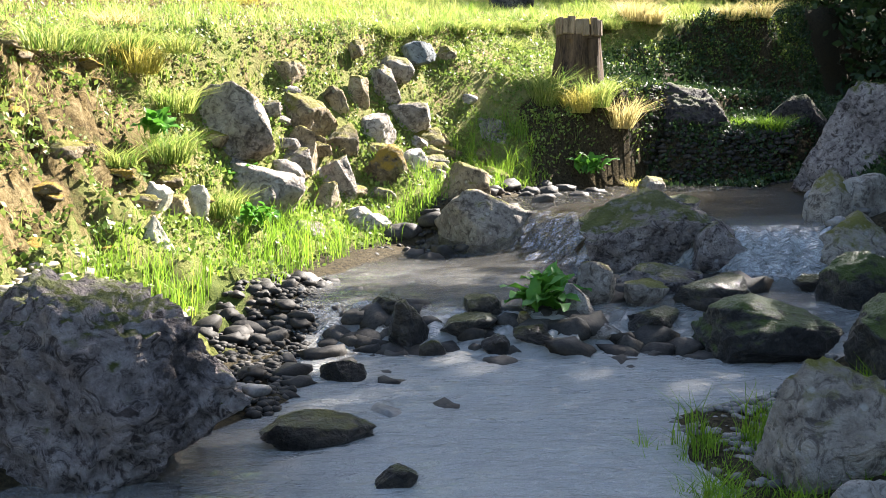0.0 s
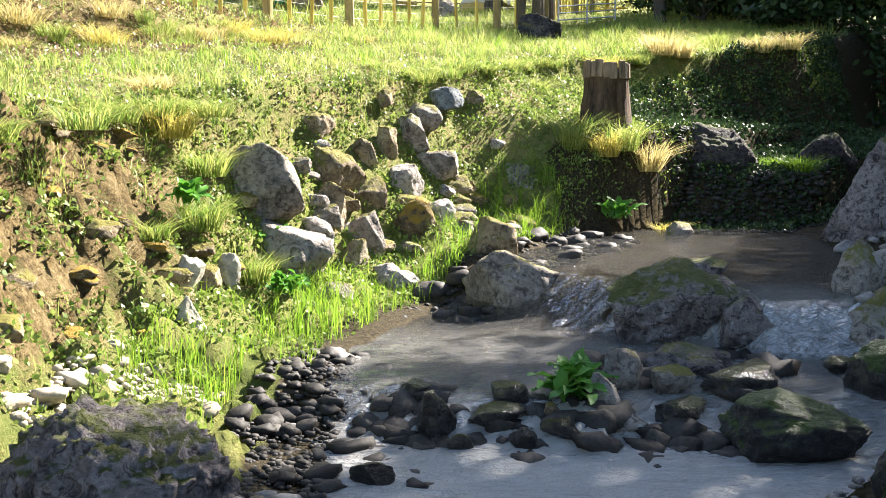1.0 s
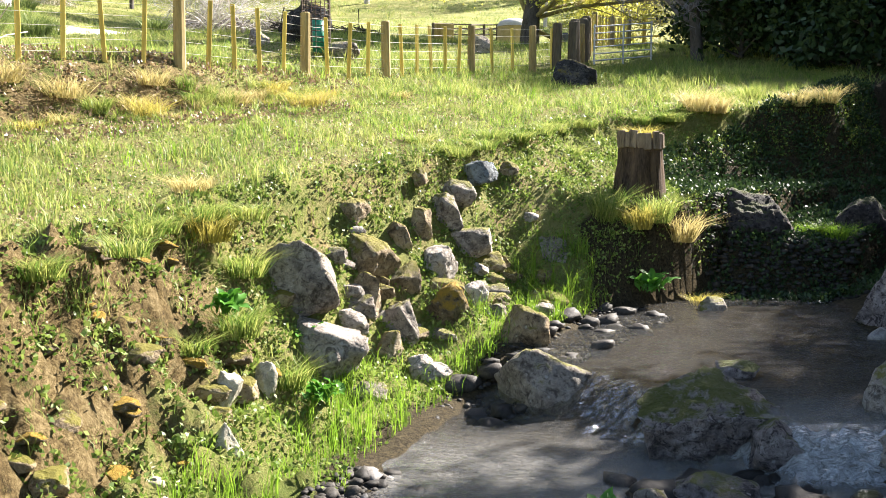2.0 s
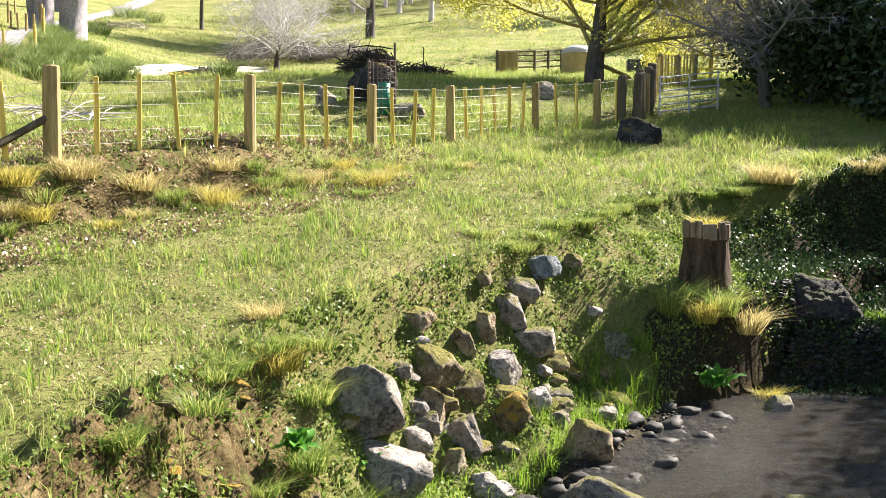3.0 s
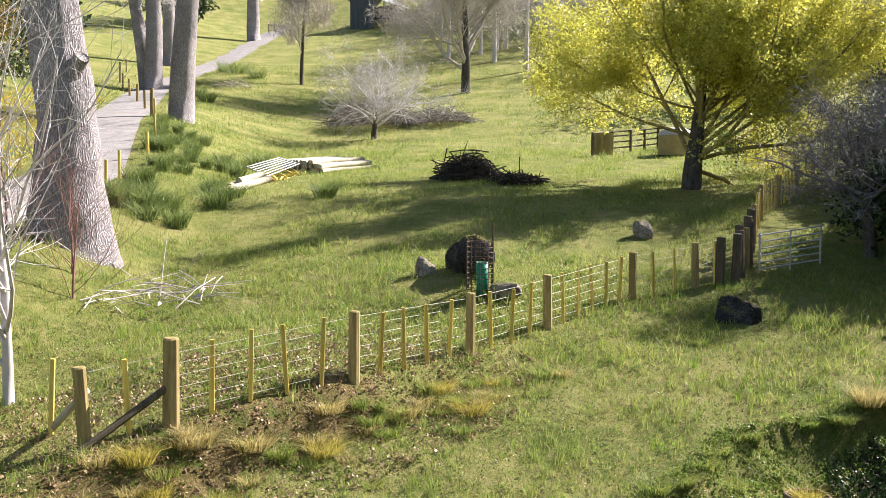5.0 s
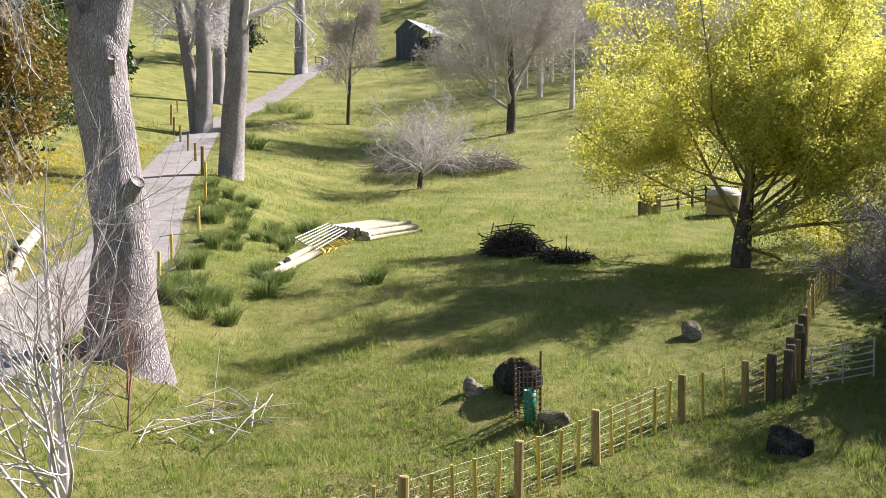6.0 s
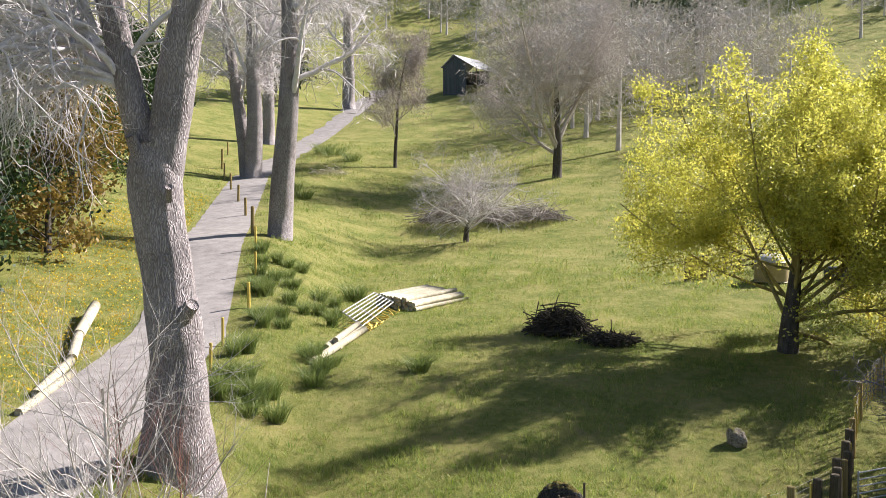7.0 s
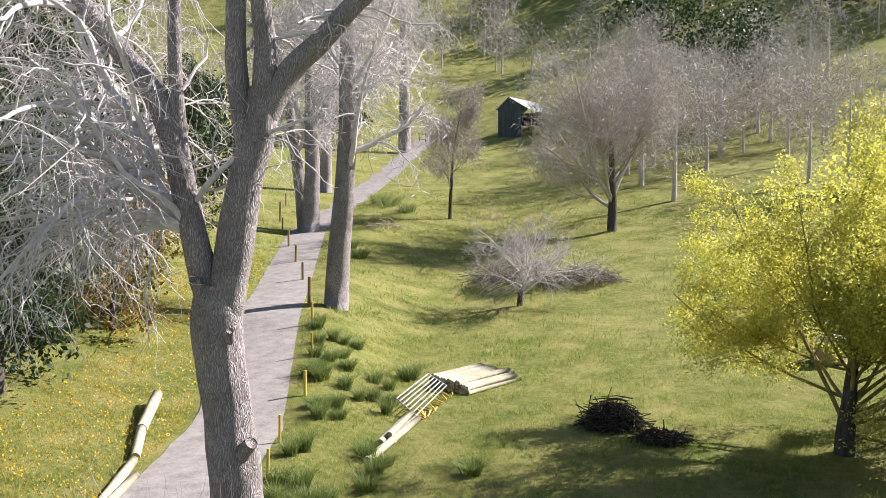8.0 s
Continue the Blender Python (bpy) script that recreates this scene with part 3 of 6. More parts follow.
def build_road():
    verts, faces = [], []
    ys = [8 + 0.5 * i for i in range(int((185 - 8) / 0.5))]
    for y in ys:
        rx = lerp_table(y, ROADSIDE)
        for k in range(9):
            x = rx - ROADWIDTH * k / 8 + (0.12 * noise.noise(Vector((k * 9, y * 0.7, 0))) if k in (0, 8) else 0)
            verts.append((x, y, ground_point(x, y) + 0.03 + 0.05 * math.sin(math.pi * k / 8)))
    for j in range(len(ys) - 1):
        for k in range(8):
            a = j * 9 + k
            faces.append((a, a + 9, a + 10, a + 1))
    tagged(link_mesh("road", verts, faces, ROAD, None, "", True), "narrow grey gravel road climbing along the meadow", "road", kind="structure")


build_road()

# ---- rocks ----
rock("boulder", "large grey pitted boulder with a flat lit top", -2.02, 9.48, 1.12, 0.39, 0.31, 0.69, 1, ROCK_GREY)
rock("rock", "mossy tan rock wedged behind the boulder", -1.52, 10.65, 1.35, 0.34, 0.27, 0.42, 2, ROCK_TAN)
rock("rock", "tan rounded stone standing on end in the bank", -1.46, 10.17, 1.01, 0.16, 0.13, 0.39, 3, ROCK_TAN, sub=3)
rock("rock", "tan blocky stone in the bank", -1.11, 10.79, 1.08, 0.19, 0.16, 0.36, 4, ROCK_TAN, sub=3)
rock("rock", "pale pinkish stone with a flat lit face", -0.76, 11.37, 1.19, 0.23, 0.18, 0.38, 5, ROCK_PALE, sub=3)
rock("rock", "grey slanted stone in the bank", -1.10, 10.27, 0.66, 0.26, 0.21, 0.44, 6, ROCK_GREY)
rock("rock", "rock covered in orange moss and lichen", -0.63, 10.77, 0.78, 0.28, 0.22, 0.43, 7, ROCK_MOSS)
rock("boulder", "broad flat grey rock lying in the grass", -1.72, 9.17, 0.58, 0.49, 0.39, 0.50, 8, ROCK_PALE)
rock("rock", "brown broken stone beside the flat rock", -1.18, 9.81, 0.54, 0.16, 0.13, 0.30, 9, ROCK_TAN, sub=3)
rock("rock", "grey rock half sunk in the bank", -0.44, 12.22, 1.42, 0.31, 0.25, 0.30, 10, ROCK_GREY)
rock("boulder", "long grey rock with a sharp lit edge", 0.50, 13.05, 0.92, 0.41, 0.33, 0.63, 11, ROCK_GREY)
rock("rock", "pale grey rock at the foot of the bank", 1.31, 13.29, 0.66, 0.39, 0.31, 0.49, 12, ROCK_PALE)
rock("rock", "tan rock beside the green grass", 0.23, 10.39, 0.60, 0.30, 0.24, 0.42, 13, ROCK_TAN)
rock("boulder", "wedge shaped grey rock standing in the stream edge", 0.36, 9.18, 0.30, 0.50, 0.30, 0.49, 14, ROCK_GREY)
rock("rock", "grey stone high on the bank", -0.73, 12.09, 1.76, 0.22, 0.18, 0.41, 15, ROCK_GREY, sub=3)
rock("rock", "narrow tan stone on the bank", -1.01, 11.58, 1.71, 0.15, 0.12, 0.3, 16, ROCK_TAN, sub=3)
rock("rock", "grey stone near the grassy lip", -0.61, 12.55, 2.02, 0.22, 0.17, 0.31, 17, ROCK_GREY, sub=3)
rock("rock", "bluish grey stone near the grassy lip", -0.32, 13.14, 2.30, 0.23, 0.18, 0.25, 18, ROCK_BLUE, sub=3)
rock("rock", "reddish tan stone near the grassy lip", 0.04, 13.60, 2.30, 0.16, 0.12, 0.24, 19, ROCK_TAN, sub=3)
rock("rock", "tan stone in the upper bank", -1.24, 11.18, 1.59, 0.18, 0.14, 0.28, 20, ROCK_TAN, sub=3)
rock("rock", "small tan stone in the bank", -0.21, 12.21, 1.17, 0.23, 0.18, 0.24, 21, ROCK_TAN, sub=3)
rock("rock", "half buried brown stone in the bank", -1.72, 10.91, 1.88, 0.24, 0.19, 0.28, 22, ROCK_TAN)
rock("rock", "small brown stone in the bank", -1.04, 12.06, 2.30, 0.11, 0.09, 0.18, 23, ROCK_TAN, sub=3)
rock("rock", "small stone between the boulders", -1.32, 10.50, 1.12, 0.07, 0.06, 0.18, 24, ROCK_TAN, sub=3)
rock("rock", "cream stone standing in the grass", -1.98, 6.66, 0.48, 0.13, 0.10, 0.26, 25, ROCK_CREAM, sub=3)
rock("rock", "white stone at the foot of the scarp", -2.20, 7.41, 0.68, 0.13, 0.11, 0.26, 26, ROCK_CREAM, sub=3)
rock("rock", "small white stone at the foot of the scarp", -2.03, 7.99, 0.65, 0.10, 0.08, 0.24, 27, ROCK_CREAM, sub=3)
rock("rock", "flat pale stone in the grass", -0.71, 9.72, 0.34, 0.20, 0.16, 0.18, 28, ROCK_PALE, sub=3)
rock("rock", "pale stone below the tussock", -0.26, 11.38, 0.85, 0.18, 0.15, 0.17, 29, ROCK_TAN, sub=3)
rock("rock", "cream block at the edge of the gravel", -2.50, 4.84, 0.62, 0.12, 0.09, 0.10, 30, ROCK_CREAM)
rock("boulder", "huge dark grey boulder with rough pitted sides", -1.32, 3.80, 0.04, 0.65, 0.52, 0.70, 31, ROCK_DARK, sub=6, rough=1.7, turn=-8, sink=0.7)
rock("rock", "dark wet stone lying in the stream", -0.52, 3.95, -0.00, 0.25, 0.12, 0.13, 32, ROCK_WET)
rock("rock", "brown wet rock in the cascade", -0.23, 5.80, 0.02, 0.13, 0.10, 0.28, 33, ROCK_WET, sub=3)
rock("boulder", "large smooth grey rock between the water channels", 1.76, 7.96, 0.25, 0.64, 0.5, 0.6, 34, ROCK_DARK, sub=5, rough=1.4)
rock("boulder", "brown rock beside the waterfall", 2.17, 7.39, 0.29, 0.26, 0.20, 0.36, 35, ROCK_DARK)
rock("rock", "flat grey ledge of rock above the water", 1.53, 6.80, 0.20, 0.32, 0.26, 0.18, 36, ROCK_DARK)
rock("rock", "dark wet ledge of rock above the water", 1.77, 6.20, 0.18, 0.28, 0.19, 0.21, 37, ROCK_WET)
rock("rock", "tilted pale stone beside the dock plant", 0.83, 5.99, 0.13, 0.12, 0.08, 0.23, 38, ROCK_PALE, sub=3)
rock("rock", "grey stone behind the dock plant", 0.98, 6.27, 0.20, 0.15, 0.12, 0.27, 39, ROCK_GREY)
rock("rock", "brown stone beside the ledge", 1.31, 6.24, 0.20, 0.15, 0.12, 0.15, 40, ROCK_GREY)
rock("rock", "low wet stone at the little fall", 1.31, 5.94, 0.09, 0.18, 0.13, 0.13, 41, ROCK_WET)
rock("rock", "flat pale stone awash in the stream", 0.97, 5.84, 0.05, 0.15, 0.11, 0.09, 42, ROCK_PALE)
rock("boulder", "black wet boulder topped with green moss", 1.9, 5.56, -0.00, 0.39, 0.30, 0.34, 43, ROCK_MOSSWET, sub=5)
rock("boulder", "grey pitted boulder beside the stream", 1.38, 3.37, 0.06, 0.26, 0.21, 0.42, 44, ROCK_GREY, sub=5)
rock("boulder", "pale boulder at the stream side", 1.31, 2.94, 0.04, 0.14, 0.11, 0.16, 45, ROCK_PALE, sub=5)
rock("boulder", "grey boulder stacked beside the waterfall", 3.13, 7.41, 0.35, 0.40, 0.32, 0.36, 46, ROCK_GREY)
rock("boulder", "rounded grey boulder stacked on another", 3.16, 7.89, 0.60, 0.23, 0.18, 0.42, 47, ROCK_GREY)
rock("boulder", "pale rounded boulder stacked on another", 3.48, 8.03, 0.63, 0.33, 0.27, 0.35, 48, ROCK_PALE)
rock("boulder", "mossy grey boulder beside the stream", 2.77, 6.21, 0.17, 0.29, 0.23, 0.37, 49, ROCK_MOSSWET, sub=5)
rock("boulder", "dark mossy boulder beside the stream", 1.91, 3.93, 0.37, 0.23, 0.18, 0.28, 50, ROCK_MOSSWET, sub=5)
rock("rock", "dark stone in the waterfall", 2.57, 6.76, 0.20, 0.12, 0.10, 0.12, 51, ROCK_WET, sub=3)
rock("boulder", "tall upright slab of brown grey rock", 4.96, 11.57, 0.81, 0.77, 0.46, 1.14, 52, ROCK_DARK, sub=5)
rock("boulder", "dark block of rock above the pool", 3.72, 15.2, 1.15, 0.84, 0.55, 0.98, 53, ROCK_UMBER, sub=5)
rock("rock", "pale pointed stone in the pool", 2.74, 12.85, 0.60, 0.23, 0.16, 0.18, 54, ROCK_GREY, sub=3)
rock("rock", "grey stone behind the large smooth rock", 2.18, 9.01, 0.60, 0.21, 0.15, 0.15, 55, ROCK_DARK)
rock("rock", "dark wet stone in shallow water", -0.17, 3.44, -0.00, 0.08, 0.06, 0.07, 56, ROCK_WET)
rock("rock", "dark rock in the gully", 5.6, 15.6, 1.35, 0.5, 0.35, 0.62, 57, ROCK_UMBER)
rock("rock", "dark wet stone in the cascade", -0.36, 6.15, 0.15, 0.12, 0.09, 0.13, 58, ROCK_WET, sub=3)
rock("rock", "dark wet stone in the cascade", 0.26, 6.06, 0.17, 0.13, 0.11, 0.11, 59, ROCK_WET)
rock("rock", "dark wet stone in the cascade", -0.53, 5.01, -0.00, 0.13, 0.09, 0.11, 60, ROCK_WET)
rock("rock", "dark wet stone in the cascade", 0.16, 5.87, 0.07, 0.18, 0.13, 0.13, 61, ROCK_WET)
rock("rock", "dark wet stone in the cascade", 0.31, 5.61, 0.01, 0.09, 0.06, 0.11, 62, ROCK_WET, sub=3)
rock("rock", "dark wet stone in the cascade", -0.06, 5.61, 0.00, 0.08, 0.06, 0.09, 63, ROCK_WET, sub=3)
rock("rock", "dark wet stone in the cascade", 0.55, 5.69, 0.05, 0.13, 0.09, 0.11, 64, ROCK_WET)
rock("rock", "small brown stone in the cascade", 0.49, 5.85, 0.13, 0.06, 0.04, 0.08, 65, ROCK_TAN, sub=3)
rock("rock", "flat mossy rock on the meadow", 1.56, 22.77, 4.15, 0.53, 0.32, 0.64, 66, ROCK_BLACK)
rock("boulder", "black boulder on the meadow", -4.7, 22.95, 5.05, 0.8, 0.6, 1.05, 67, ROCK_BLACK, sub=5)
rock("rock", "grey cut log end lying by the black boulder", -5.78, 22.8, 5.05, 0.3, 0.26, 0.52, 68, ROCK_GREY, sub=3)
rock("rock", "low grey stone beside the black boulder", -3.62, 21.7, 4.75, 0.38, 0.23, 0.34, 69, ROCK_GREY, sub=3)
rock("rock", "pale rock on the grass edge of the gully", 3.54, 17.68, 2.21, 0.38, 0.23, 0.41, 70, ROCK_GREY)
rock("rock", "dark stone in the gully", 4.25, 18.63, 2.13, 0.55, 0.33, 0.48, 71, ROCK_GREY)
rock("rock", "heap of broken grey stones on the slope", -0.74, 30.00, 5.62, 0.34, 0.27, 0.57, 72, ROCK_GREY, sub=3)



def stone_shapes(count, seed, flat=0.7):
    shapes = []
    for i in range(count):
        rng = random.Random(seed + i)
        bm = bmesh.new()
        bmesh.ops.create_icosphere(bm, subdivisions=2, radius=1)
        off = Vector((rng.uniform(-50, 50), rng.uniform(-50, 50), 0))
        for v in bm.verts:
            v.co *= 1 + 0.5 * noise.noise(v.co * 1.3 + off) + 0.34 * noise.noise(v.co * 2.9 + off)
            v.co.z *= flat
        for f in bm.faces:
            f.smooth = True
        me = bpy.data.meshes.new("stone")
        bm.to_mesh(me)
        bm.free()
        shapes.append(me)
    return shapes


COBBLE_WET = plain_mat("wet cobbles", (0.01, 0.009, 0.008), (0.055, 0.048, 0.04), 7, 0.65, 0.18, 0.5, per_piece=1.0, world_space=True)
COBBLE_DAMP = plain_mat("grey cobbles", (0.07, 0.063, 0.056), (0.24, 0.22, 0.2), 7, 0.6, 0.4, 0.5, per_piece=0.9, world_space=True)
COBBLE_DRY = plain_mat("dry pale cobbles", (0.2, 0.17, 0.12), (0.42, 0.37, 0.28), 7, 0.85, 0.2, 0.4, per_piece=0.5, world_space=True)


def cobbles(label, count, seed, shape, sizes, material, group):
    """Single stones spread over a patch; shape(rng) gives a place in the plan."""
    rng = random.Random(seed)
    shapes = stone_shapes(5, seed * 7)
    for me in shapes:
        me.materials.append(material)
    for i in range(count):
        x, y = shape(rng)
        r = rng.uniform(*sizes) * rng.uniform(0.7, 1.2)
        z = height(x, y)
        ob = new("stone", shapes[i % 5])
        ob.matrix_world = pose(x, y, z + r * 0.35, rng.uniform(-20, 20), rng.uniform(-20, 20), rng.uniform(0, 360)) @ Matrix.Diagonal((r * rng.uniform(1, 1.5), r, r * rng.uniform(0.7, 1), 1))
        tagged(ob, label, "stone", group)


def gravel(name, label, count, seed, shape, sizes, material):
    """Loose small stones, too many to count."""
    rng = random.Random(seed)
    V, Fs = [], []
    ico = bmesh.new()
    bmesh.ops.create_icosphere(ico, subdivisions=1, radius=1)
    iv, jf = np.array([v.co[:] for v in ico.verts]), np.array([[v.index for v in f.verts] for f in ico.faces])
    ico.free()
    gen = np.random.default_rng(seed)
    for i in range(count):
        x, y = shape(rng)
        r = rng.uniform(*sizes)
        w = rng.uniform(0, 6.28)
        p = iv * (1 + gen.normal(0, 0.12, (len(iv), 1))) * np.array([r * rng.uniform(1, 1.5), r, r * 0.65])
        c, s = math.cos(w), math.sin(w)
        p = np.stack([p[:, 0] * c - p[:, 1] * s + x, p[:, 0] * s + p[:, 1] * c + y, p[:, 2] + height(x, y) + r * 0.2], 1)
        V.append(p)
        Fs.append(jf + len(iv) * i)
    ob = fast_mesh(name, np.concatenate(V), np.concatenate(Fs), material)
    tagged(ob, label, "gravel", kind="stuff")


def left_bar(rng):
    y = rng.uniform(4.3, 7.2)
    w = lerp_table(y, WATERLINE)
    return w + rng.uniform(-0.45, 1.05) * smooth(7.8, 5.9, y), y


def cascade_line(rng):
    x = rng.uniform(-0.75, 1.5)
    return x, 5.75 - 0.12 * x + rng.gauss(0, 0.22)


def pool_edge(rng):
    y = rng.uniform(8.6, 12.6)
    return lerp_table(y, WATERLINE) + rng.uniform(-0.2, 0.9), y


def scarp_foot(rng):
    y = rng.uniform(4.6, 6.1)
    return rng.uniform(-2.35, -1.6), y


def right_edge(rng):
    y = rng.uniform(5.2, 12.5)
    return lerp_table(y, FARSIDE) + rng.uniform(-0.5, 0.6), y


def right_bar(rng):
    return rng.uniform(1.0, 2.0), rng.uniform(3.3, 4.5)


def mid_rocks(rng):
    return rng.uniform(0.8, 2.3), rng.uniform(5.9, 7.4)


cobbles("dark wet rounded stone on the gravel bar", 150, 11, left_bar, (0.03, 0.085), COBBLE_WET, "stones of the gravel bar")
cobbles("grey rounded stone at the grass edge", 20, 12, left_bar, (0.03, 0.08), COBBLE_DAMP, "stones of the gravel bar")
cobbles("dark wet stone in the small cascade", 80, 13, cascade_line, (0.06, 0.13), COBBLE_WET, "stones of the cascade")
cobbles("dark wet stone along the upper pool", 45, 14, pool_edge, (0.07, 0.14), COBBLE_WET, "stones of the upper pool")
cobbles("dry cream stone at the foot of the scarp", 40, 15, scarp_foot, (0.03, 0.08), COBBLE_DRY, "pale stones below the scarp")
cobbles("dark stone at the shaded stream side", 25, 16, right_edge, (0.06, 0.14), COBBLE_DAMP, "stones of the far side")
cobbles("wet stone between the boulders", 26, 17, mid_rocks, (0.09, 0.18), COBBLE_WET, "stones between the boulders")
gravel("gravel_bar", "dark wet pebbles of the gravel bar", 2200, 21, left_bar, (0.012, 0.035), COBBLE_WET)
gravel("gravel_shore", "small grey pebbles on the stream shore", 700, 22, right_bar, (0.01, 0.028), COBBLE_DAMP)
gravel("gravel_scarp", "pale pebbles below the earth scarp", 700, 23, scarp_foot, (0.012, 0.035), COBBLE_DRY)
gravel("gravel_pool", "dark pebbles along the pool", 500, 24, pool_edge, (0.015, 0.04), COBBLE_WET)


def face_stones(rng):
    y = rng.uniform(13.7, 15.2)
    return rng.uniform(2.9, 5.4), y


# near-black cobble colour puts the shade of this face into the shingle
gravel("shingle_face", "damp shingle on the face of the bank above the pool, darkened for shade", 1100, 25, face_stones, (0.03, 0.07), COBBLE_WET)

BANK_MIX = (ROCK_TAN, ROCK_GREY, ROCK_PALE, ROCK_TAN)
rr = random.Random(77)
for k in range(46):
    t = rr.random()
    x, y = -1.75 + 2.4 * t + rr.gauss(0, 0.22), 9.7 + 3.0 * t + rr.gauss(0, 0.45)
    r = rr.uniform(0.07, 0.17)
    rock("rock", ("small tan stone packed into the bank", "small grey stone packed into the bank", "small pale stone packed into the bank", "small tan stone packed into the bank")[k % 4],
         x, y, ground_point(x, y) - 0.02, r * rr.uniform(1, 1.4), r, r * rr.uniform(0.9, 1.4), 700 + k, BANK_MIX[k % 4], sub=3, group="small bank stones")

for k in range(34):
    y = rr.uniform(4.8, 8.3)
    w, xl = lerp_table(y, WATERLINE), lerp_table(y, LIP)
    x = w + (xl - w) * rr.uniform(0.5, 0.97)
    r = rr.uniform(0.05, 0.14)
    rock("rock", "ochre stone embedded in the earth scarp", x, y, ground_point(x, y) - 0.02, r * rr.uniform(1, 1.5), r, r * rr.uniform(0.6, 1.1), 900 + k, (ROCK_TAN, ROCK_MOSS)[k % 2], sub=3, group="scarp stones")

# ---- fence ----
WOOD_POST = plain_mat("weathered fence wood", (0.17, 0.125, 0.05), (0.4, 0.31, 0.14), 5, 0.85, 0.2, 0.6, (1, 1, 0.12), per_piece=0.4)
WOOD_BATTEN = plain_mat("yellowed batten wood", (0.5, 0.36, 0.06), (0.74, 0.56, 0.17), 5, 0.85, 0.2, 0.5, (1, 1, 0.12), per_piece=0.4)
WOOD_PALE = plain_mat("bleached peeled pine", (0.28, 0.25, 0.18), (0.5, 0.46, 0.37), 4, 0.85, 0.2, 0.5, (1, 1, 0.2), per_piece=0.25)
WOOD_DARK = plain_mat("dark old timber", (0.05, 0.04, 0.03), (0.16, 0.13, 0.09), 5, 0.9, 0.2, 0.6, (1, 1, 0.12), per_piece=0.3)
WIRE = plain_mat("galvanised wire", (0.3, 0.29, 0.24), (0.45, 0.43, 0.36), 20, 0.6, 0.4, 0)
STEEL = plain_mat("galvanised steel", (0.42, 0.43, 0.45), (0.6, 0.6, 0.62), 12, 0.45, 0.5, 0.1, metal=0.6)


def fence_point(s):
    """A place on the fence line, s metres from the corner."""
    table_x = [(0, -7.95), (1.3, -7.12), (4.6, -5.2), (7.65, -3.74), (10.4, -2.52), (13.9, -0.84), (16.0, 0.67), (17.6, 1.9), (25, 3.0), (36, 6.0)]
    table_y = [(0, 11.75), (1.3, 12.65), (4.6, 15.4), (7.65, 18.15), (10.4, 20.6), (13.9, 23.7), (16.0, 25.1), (17.6, 26.1), (25, 33.5), (36, 44)]
    x, y = lerp_table(s, table_x), lerp_table(s, table_y)
    return x, y, ground_point(x, y)


def round_post(radius, tall, segments=10, below=0.25):
    bm = bmesh.new()
    bmesh.ops.create_cone(bm, cap_ends=True, segments=segments, radius1=radius, radius2=radius * 0.93, depth=tall + below)
    bmesh.ops.translate(bm, verts=bm.verts, vec=(0, 0, (tall - below) / 2))
    top = [e for e in bm.edges if all(v.co.z > tall * 0.9 for v in e.verts)]
    bmesh.ops.bevel(bm, geom=top, offset=radius * 0.18, segments=1, affect="EDGES")
    return bm


def build_fence():
    fence = thing("fence", "wooden post and batten fence with wires across the meadow", "fence", Matrix())
    rng = random.Random(5)
    posts = [0, 1.3, 4.6, 7.65, 10.4, 13.9, 16.0, 18.6, 21.5, 24.5, 28, 32]
    for i, s in enumerate(posts):
        x, y, z = fence_point(s)
        ob = part("post", round_post(0.1 if i != 1 else 0.13, 1.16 if i != 1 else 1.3), WOOD_POST, fence)
        lean = -3.5 if i == 0 else rng.uniform(-1.2, 1.2)
        ob.matrix_local = pose(x, y, z, rng.uniform(-1, 1), lean, rng.uniform(0, 90))
    for s in (16.7, 17.25, 17.8, 18.3, 18.9, 19.6, 20.4):
        x, y, z = fence_point(s)
        ob = part("strainer_post", round_post(0.13, 1.25), WOOD_DARK, fence, "thick dark strainer post")
        ob.matrix_local = pose(x + rng.uniform(-0.2, 0.2), y, z, rng.uniform(-2, 2), rng.uniform(-2, 2), 0)
    me = None
    for a, b in zip(posts, posts[1:]):
        count = max(1, round((b - a) / 0.62) - 1)
        for k in range(count):
            s = a + (b - a) * (k + 1) / (count + 1)
            x, y, z = fence_point(s)
            if me is None:
                bm = bmesh.new()
                box_into(bm, 0.068, 0.05, 1.16, pose(0, 0, 0.54), 0.006)
                ob = part("batten", bm, WOOD_BATTEN, fence)
                me = ob.data
            else:
                ob = new("batten", me)
                ob.parent = fence
            ob.matrix_local = pose(x, y, z, rng.uniform(-2.5, 2.5), rng.uniform(-3, 3), rng.uniform(20, 50))
    for h in (0.18, 0.36, 0.54, 0.72, 0.9, 1.06):
        v, f = [], []
        pts = [Vector(fence_point(s)) + Vector((0, 0, h)) for s in posts]
        tube(v, f, pts, [0.0035] * len(pts), 3)
        link_mesh("wire", v, f, WIRE, fence)
    # slanted stays at the corner
    for (a, b, mat_) in (((-7.05, 12.7, 0.65), (-7.95, 11.5, 0.02), WOOD_DARK), ((-8.0, 11.9, 0.75), (-8.75, 12.1, 0.05), WOOD_PALE)):
        pa, pb = [Vector((q[0], q[1], ground_point(q[0], q[1]) + q[2])) for q in (a, b)]
        v, f = [], []
        tube(v, f, [pa, pb], [0.055, 0.055], 8)
        link_mesh("stay", v, f, mat_, fence)
    # second leg of the fence runs off from the corner
    for k in range(4):
        x, y = -8.7 - 0.75 * k, 12.05 - 0.25 * k
        ob = new("batten", me)
        ob.parent = fence
        ob.matrix_local = pose(x, y, ground_point(x, y), 0, rng.uniform(-3, 3), 20)


build_fence()


